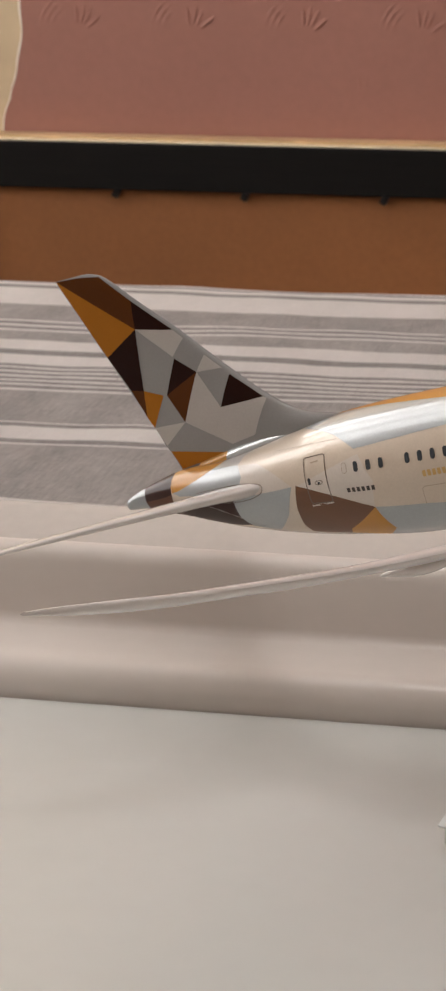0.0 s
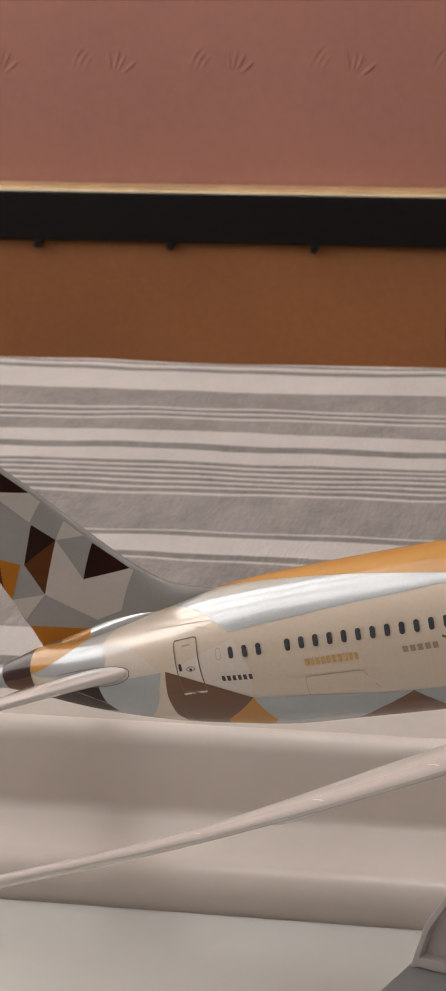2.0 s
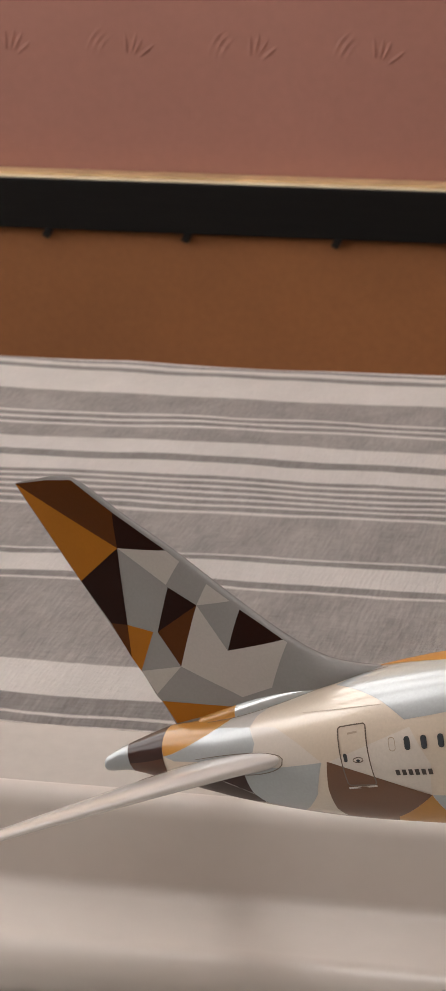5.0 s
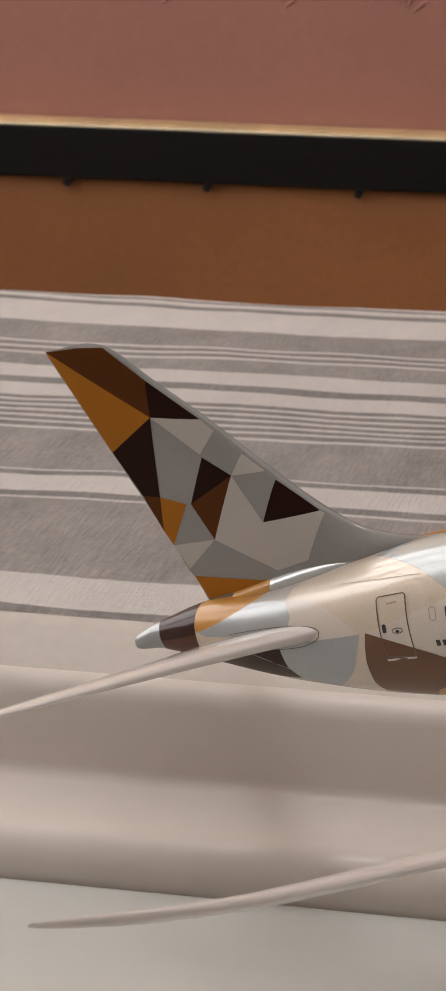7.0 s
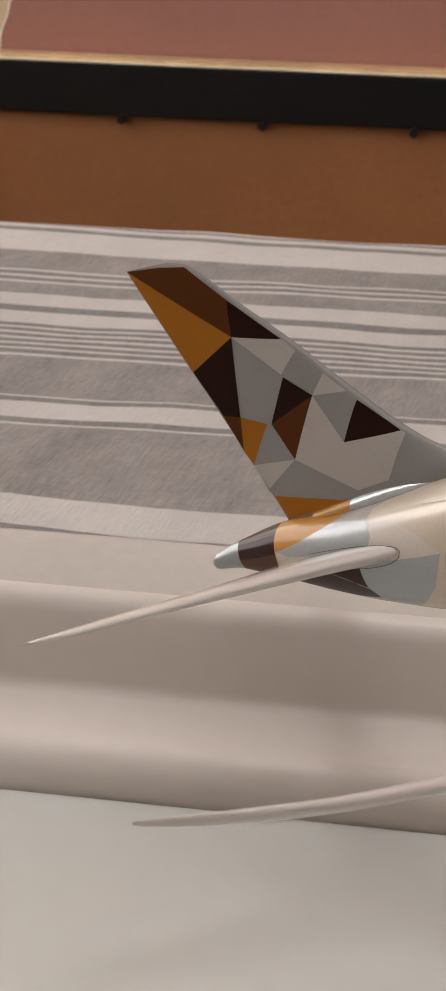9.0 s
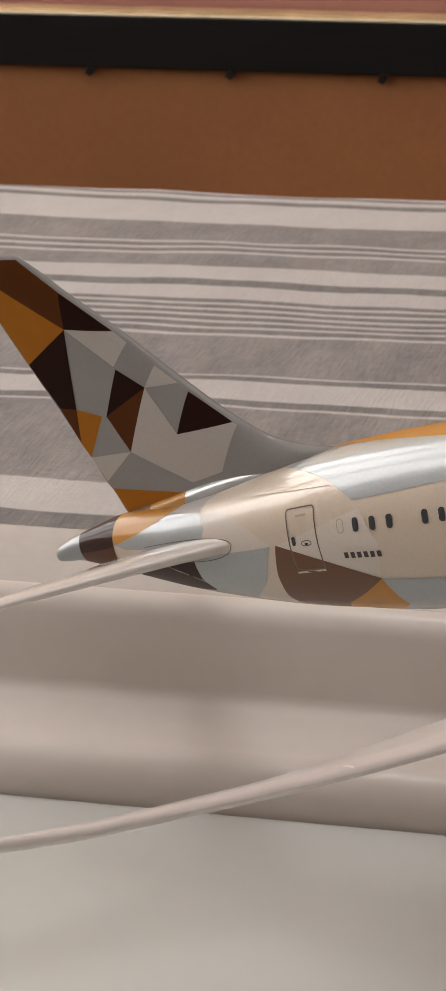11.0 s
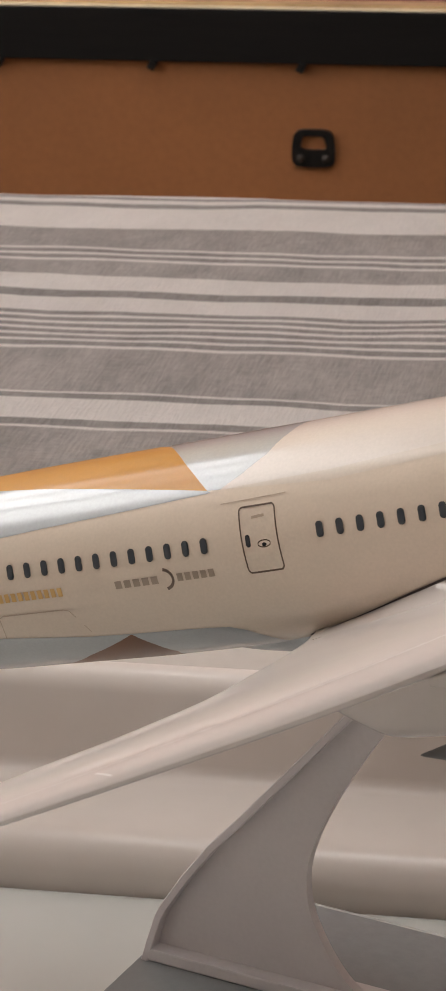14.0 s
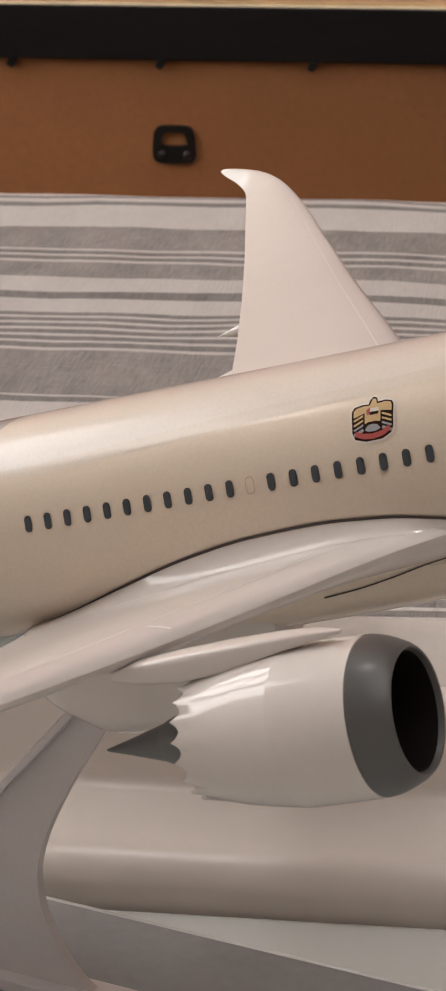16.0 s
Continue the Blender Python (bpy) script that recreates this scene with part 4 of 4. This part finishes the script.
for side in (-1, 1):
    lats = np.r_[np.linspace(0, 40, 22), np.linspace(43, 134, 42), np.linspace(135, 146.9, 24)]
    rings = [aerofoil_ring(a, *[wing_at(a, c) for c in range(1, 6)], side) for a in lats]
    wing = part("wing", loft(rings), M_WING, plane, "white gloss wing with a raked tip", smooth=True)
    # canoe fairings under the trailing edge
    for lat in (69, 87):
        te, z = wing_at(lat, 2), wing_at(lat, 3) - wing_at(lat, 5) / 2
        cr = []
        for f in np.linspace(0, 1, 14):
            k = math.sin(math.pi * min(1, 0.04 + 0.96 * f)) ** 0.6 * (1 if f < 0.6 else 1 - 0.5 * (f - 0.6) / 0.4)
            x = te + 9 - 13.2 * f
            cr.append([(x * MM, side * (lat + 1.0 * k * math.cos(a)) * MM, (z - 0.9 - 0.7 * f + 1.3 * k * math.sin(a)) * MM) for a in np.linspace(0, 2 * math.pi, 12, endpoint=False)])
        part("flap_fairing", loft(cr), M_WHITE, wing, smooth=True)
    # engraved panel line on the upper skin
    def upper(lat, frac, off=0.04):
        le, te, z, th, rise = [wing_at(lat, c) for c in range(1, 6)]
        s = frac
        t = 5 * (0.2969 * math.sqrt(s) - 0.126 * s - 0.3516 * s**2 + 0.2843 * s**3 - 0.1036 * s**4)
        return ((le + (te - le) * s) * MM, side * lat * MM, (z + rise * (0.5 - s) + crown(lat) * th * t + off) * MM)
    for lat in (42, 82, 97, 112) if side < 0 else ():
        part("slat_seam", strip([(lat, q) for q in np.linspace(0.03, 0.10, 8)], 0.3, lambda q, fr: upper(q, fr, 0.07)), M_TICK, wing, "fine slat seam")
    for fr, a, b in ((0.15, 14, 130),):
        part("panel_line", strip([(q, fr) for q in np.linspace(a, b, 40)], 0.006, upper), M_SEAM, wing)
    def flank(x, z):
        # the outer of body and belly fairing
        body = math.sqrt(max(0.0, radius(x) ** 2 - (z - axis_z(x)) ** 2))
        k = math.sin(math.pi * (x + 16) / 100) ** 0.55
        q = min(1.0, (max(0.0, -17 - z) / (4.3 + 4.6 * k)) ** 1.25)
        return (x * MM, side * (max(body, (3 + 7.0 * k) * (1 - q * q) ** 0.35) + 0.08) * MM, z * MM)
    under = [(41.0, -21.1), (45.0, -20.7), (48.4, -20.2), (52.6, -19.4), (57.2, -18.4), (62, -17.2), (66, -15.9)]
    part("root_joint", strip([(x, float(smooth_curve(x, under, 1)[0])) for x in np.linspace(41, 66, 26)], 0.2, flank), M_INK, fuselage, "dark seam under the wing root")
    # dark joint where the wing meets the body
    joint = [(0.5, 143), (5, 135), (9.4, 128), (18.1, 115), (27.7, 104.5), (36.5, 99.3), (44.6, 98), (52.2, 100), (59.7, 106), (66, 115)]
    jx = np.linspace(0.5, 64, 40)
    part("root_joint", strip([(x, 0.2 * (float(smooth_curve(x, joint, 1)[0]) - 0.6)) for x in jx], 0.32, skin(0.32, -side)), M_INK, fuselage, "dark seam along the wing root")


# root fillets
def fillet(side):
    rr = []
    for x in np.linspace(4.2, 62, 44):
        a = float(smooth_curve(x, joint, 1)[0])
        r, zc = radius(x) - 0.1, axis_z(x)
        p0 = (side * r * math.sin(radians(a)), zc + r * math.cos(radians(a)))
        lat = 15.0
        while wing_at(lat, 1) < x + 1.5 and lat > 13.4:
            lat -= 0.25
        le, te, z, th, rise = [wing_at(lat, c) for c in range(1, 6)]
        s = min(0.97, max(0.03, (le - x) / (le - te)))
        t = 5 * (0.2969 * math.sqrt(s) - 0.126 * s - 0.3516 * s**2 + 0.2843 * s**3 - 0.1036 * s**4)
        p2 = (side * lat, z + rise * (0.5 - s) + crown(lat) * th * t)
        mid = (side * (abs(p0[0]) + 0.42 * (lat - abs(p0[0]))), p2[1] + 0.2 * (p0[1] - p2[1]))
        row = []
        for f in np.linspace(0, 1, 13):
            y = (1 - f) ** 2 * p0[0] + 2 * f * (1 - f) * mid[0] + f * f * p2[0]
            q = (1 - f) ** 2 * p0[1] + 2 * f * (1 - f) * mid[1] + f * f * p2[1]
            row.append((x * MM, y * MM, q * MM))
        row += [(x * MM, side * lat * MM, (p2[1] - 2) * MM), (x * MM, 9 * side * MM, (p2[1] - 4) * MM)]
        rr.append(row)
    return loft(rr)


for side in (-1, 1):
    part("wing_fillet", fillet(side), M_WHITE, plane, "white wing root fillet", smooth=True)

# tailplanes
STAB = [(3, -70, -95, -6.3, 3.0, 0), (8.5, -74.6, -96.5, -5.6, 2.9, 0), (11, -77.2, -97.6, -5.3, 2.5, 0), (20, -86.3, -102, -4.4, 2.0, 0), (32, -98, -108.5, -3.3, 1.5, 0), (40, -105.6, -113, -2.6, 1.1, 0), (43.5, -109.5, -115, -2.3, 0.8, 0), (45.4, -113.6, -116.2, -2.15, 0.4, 0)]
for side in (-1, 1):
    rings = [aerofoil_ring(a, *[float(smooth_curve(a, STAB, c)[0]) for c in range(1, 6)], side) for a in np.linspace(3, 45.4, 30)]
    part("tailplane", loft(rings), M_WHITE, plane, "white tailplane", smooth=True)

def root_gap(side):
    """Dark gap where the tailplane enters the body."""
    le, te, z, th, rise = [float(smooth_curve(8.3, STAB, c)[0]) for c in range(1, 6)]
    run = []
    for up, fr in ((-1, np.linspace(0.62, 0.012, 26)), (1, np.linspace(0.0, 0.75, 32))):
        for q in fr:
            t = 5 * (0.2969 * math.sqrt(q) - 0.126 * q - 0.3516 * q**2 + 0.2843 * q**3 - 0.1036 * q**4)
            x = le + 0.15 + (te - le) * q
            zz = z + (0.7 * th * t + 0.12 if up > 0 else -1.3 * th * t - 0.12)
            c = (zz - axis_z(x)) / radius(x)
            run.append((x, 0.2 * math.degrees(math.acos(max(-1.0, min(1.0, c))))))
    return strip(run, 0.17, skin(0.25, -side))


for side in (-1, 1):
    part("tailplane_gap", root_gap(side), M_LINE, fuselage, "dark gap round the tailplane root")

# fin: height, leading edge, trailing edge, half thickness
FIN = [(-4, -58.0, -94.6, 1.9), (-0.5, -57.8, -95.9, 1.9), (3.3, -57.8, -97.2, 1.85), (4.1, -60.6, -97.7, 1.8), (5.0, -64.0, -98.0, 1.75), (6.3, -67.4, -98.4, 1.7), (10.1, -72.6, -99.8, 1.6), (17.2, -79.7, -102.6, 1.35), (26.2, -88.0, -106.2, 1.05),
       (32.9, -94.8, -108.8, 0.85), (38.5, -100.2, -111.0, 0.65), (39.6, -101.8, -111.4, 0.5), (40.3, -104.4, -111.6, 0.2)]


def fin_half(x, z):
    le, te, h = [float(smooth_curve(z, FIN, c)[0]) for c in (1, 2, 3)]
    s = min(1.0, max(0.0, (le - x) / (le - te)))
    return h * 2 * 5 * (0.2969 * math.sqrt(s) - 0.126 * s - 0.3516 * s**2 + 0.2843 * s**3 - 0.1036 * s**4)


def fin_mesh():
    rr = []
    s, t = foil(20)
    for z in np.r_[np.linspace(-4, 10, 26), np.linspace(11, 38, 28), np.linspace(38.5, 40.3, 6)]:
        le, te, h = [float(smooth_curve(z, FIN, c)[0]) for c in (1, 2, 3)]
        a = [((le + (te - le) * q) * MM, -h * 2 * w * MM, z * MM) for q, w in zip(s, t)]
        b = [((le + (te - le) * q) * MM, h * 2 * w * MM, z * MM) for q, w in zip(s, t)]
        rr.append(a + b[-2:0:-1])
    return loft(rr)


fin = part("fin", fin_mesh(), M_FINGREY, plane, "tail fin with a pattern of coloured facets", smooth=True)
K = dict(tipTE=(-111.5, 40.2), tipm=(-105.6, 39.9), tipLE=(-101.5, 39.2), LE1=(-99.8, 37.4), LE2=(-95.9, 33.2), LE3=(-88.7, 26.1), LE4=(-86.9, 24.1), o=(-96.5, 27.8), dl=(-105.0, 23.6), g1=(-89.9, 21.1), t1=(-83.4, 20.1), t2=(-85.7, 17.3),
         t3=(-80.4, 17.0), b1=(-89.7, 20.700000000000003), b2=(-93.8, 14.1), b3=(-91.5, 8.3), tt=(-79.1, 15.5), tb=(-82.5, 9.8), tr=(-73.4, 10.0), db=(-98.9, 15.8), dbl=(-101.9, 16.4), obl=(-100.1, 10.6), ob=(-99.1, 8.3), r2=(-94.6, 14.2),
         gbl=(-97.5, 4.4), n1=(-97.0, 3.2), n2=(-95.5, -0.6), n3=(-83.8, 1.0), nr=(-82.4, 2.4), wl=(-76.9, 3.3), wlt=(-72.8, 9.5))
FACETS = [("mid brown", M_BROWN, "tipTE tipm tipLE LE1 LE2 o"), ("ochre", M_OCHRE, "tipTE o dl"), ("dark brown", M_DARK, "LE2 LE3 o"), ("dark brown", M_DARK, "o db dbl dl"), ("mid brown", M_BROWN, "dbl db obl"),
          ("ochre", M_OCHRE, "db r2 ob obl"), ("pale grey", M_FINLIGHT, "o LE3 LE4 g1"), ("pale grey", M_FINLIGHT, "t1 t3 t2"), ("dark brown", M_DARK, "b1 t2 b2"), ("mid brown", M_BROWN, "b2 t2 b3"),
          ("dark brown", M_DARK, "tt tr tb"), ("pale grey", M_FINLIGHT, "t2 tb tr wlt wl nr b3"), ("pale grey", M_FINLIGHT, "ob b3 gbl"), ("ochre", M_OCHRE, "n1 n3 n2")]
for colour, m, names in FACETS:
    poly = [K[n] for n in names.split()]
    for side in (-1, 1):
        part("fin_facet", patch(poly, lambda x, z: (x * MM, side * (fin_half(x, z) + 0.06) * MM, z * MM), 0.7), m, fin, colour + " facet", smooth=True)


# bright fairing along the root of the fin
def root_width(x):
    return 0.7 + 2.0 * math.sin(math.pi * (0.10 + 0.82 * min(1.0, (x + 91) / 25))) ** 0.8


def fin_root(start, end, n):
    rr = []
    for x in np.linspace(start, end, n):
        f = (x + 91) / 25
        top = axis_z(x) + radius(x)
        w, h = root_width(x), (0.5 + 1.7 * math.sin(math.pi * (0.15 + 0.75 * f))) * (1 - 0.55 * max(0.0, f) ** 5)
        rr.append([(x * MM, w * math.cos(a) * MM, (top - 0.7 + h * math.sin(a)) * MM) for a in np.linspace(0, 2 * math.pi, 24, endpoint=False)])
    return loft(rr)


part("fin_fairing", fin_root(-83.97, -66, 20), M_SPEAR, plane, "silver fairing at the foot of the fin", smooth=True)
part("fin_fairing", fin_root(-91, -84, 8), M_ORANGE, plane, "orange gold rear end of the fin fairing", smooth=True)
for side in both:
    part("fin_joint", strip([(x, 0.2 * math.degrees(math.asin(min(0.9, (root_width(x) + 0.22) / radius(x))))) for x in np.linspace(-89, -57.5, 44)], 0.2, skin(0.4, side)), M_LINE, fuselage, "dark joint under the fin fairing")

# engines
def revolve(profile, lat, zc, n=56, wave=None):
    rr = []
    for i, (x, r) in enumerate(profile):
        ring = []
        for a in np.linspace(0, 2 * math.pi, n, endpoint=False):
            xx = x + (wave(i, a) if wave else 0)
            ring.append((xx * MM, (lat + r * math.cos(a)) * MM, (zc + r * math.sin(a)) * MM))
        rr.append(ring)
    return rr


for side in (-1, 1):
    lat, zc = side * 47.2, -21.55
    engine = part("engine", loft(revolve([(48, 4.9), (44.5, 4.6), (42.5, 3.95), (40.3, 3.05), (38.3, 2.28), (38.0, 2.12), (37.8, 2.02), (33.5, 0.86), (30.9, 0.22), (30.5, 0.1)], lat, zc)), M_LIP, plane, "dark grey core cone of the engine", smooth=True)
    chev = lambda i, a: (-1.05 * (1 - abs(math.sin(9 * a)) ** 0.85) if i < 2 else 0)
    outer = [(42.4, 6.0), (42.6, 6.25), (44.5, 6.75), (47, 7.35), (50, 7.85), (53.2, 8.28), (53.35, 8.31), (53.6, 8.31), (57, 8.30), (60, 8.22), (61.9, 8.14)]
    inner = [(61.9, 7.7), (57, 7.6), (49, 6.4), (42.4, 5.95)]
    n = 108
    rings = revolve(outer, lat, zc, n, chev)
    cw = loft(rings, caps=False)
    ri = revolve(inner, lat, zc, n, lambda i, a: (-1.05 * (1 - abs(math.sin(9 * a)) ** 0.85) if i == 3 else 0))
    loft([rings[-1]] + ri + [rings[0]], caps=False, bm=cw)
    part("cowl", cw, M_WHITE, engine, "white gloss cowl with a scalloped edge", smooth=True)
    lip = [(61.95, 8.06), (62.05, 8.13), (63.2, 7.92), (64.5, 7.45), (65.5, 6.98), (66.05, 6.6), (66.2, 6.38), (66.1, 6.2), (65.5, 6.05)]
    part("inlet_lip", loft(revolve(lip, lat, zc, 64), caps=False), M_LIP, engine, "grey satin inlet ring", smooth=True)
    part("duct", loft(revolve([(65.55, 6.03), (63.5, 6.2), (60, 6.6), (55.4, 6.6)], lat, zc, 64), caps=False), M_DUCT, engine, "black intake duct", smooth=True)
    part("fan", loft(revolve([(55.4, 6.7), (55.2, 2.8), (56.3, 2.2), (57.6, 1.2), (58.2, 0.2)], lat, zc, 48)), M_DUCT, engine, "dark fan and spinner", smooth=True)
    part("core_nozzle", loft(revolve([(52, 5.85), (47, 5.6), (44.4, 5.3), (44.2, 5.0)], lat, zc, 48)), M_LIP, engine, smooth=True)
    pr = []
    for x, z0, z1, w in ((34.0, -14.0, -12.9, 0.5), (37, -14.6, -12.4, 1.1), (42, -15.0, -12.0, 1.5), (48, -14.5, -11.7, 1.6), (54, -13.2, -11.6, 1.4), (58, -12.7, -11.7, 0.9), (60.5, -12.4, -12.1, 0.25)):
        pr.append([(x * MM, (lat + w * math.copysign(abs(math.cos(a)) ** 0.45, math.cos(a))) * MM, ((z0 + z1) / 2 + (z1 - z0) / 2 * math.copysign(abs(math.sin(a)) ** 0.45, math.sin(a))) * MM) for a in np.linspace(0, 2 * math.pi, 28, endpoint=False)])
    part("pylon", loft(pr), M_WHITE, engine, "white engine pylon", smooth=True)
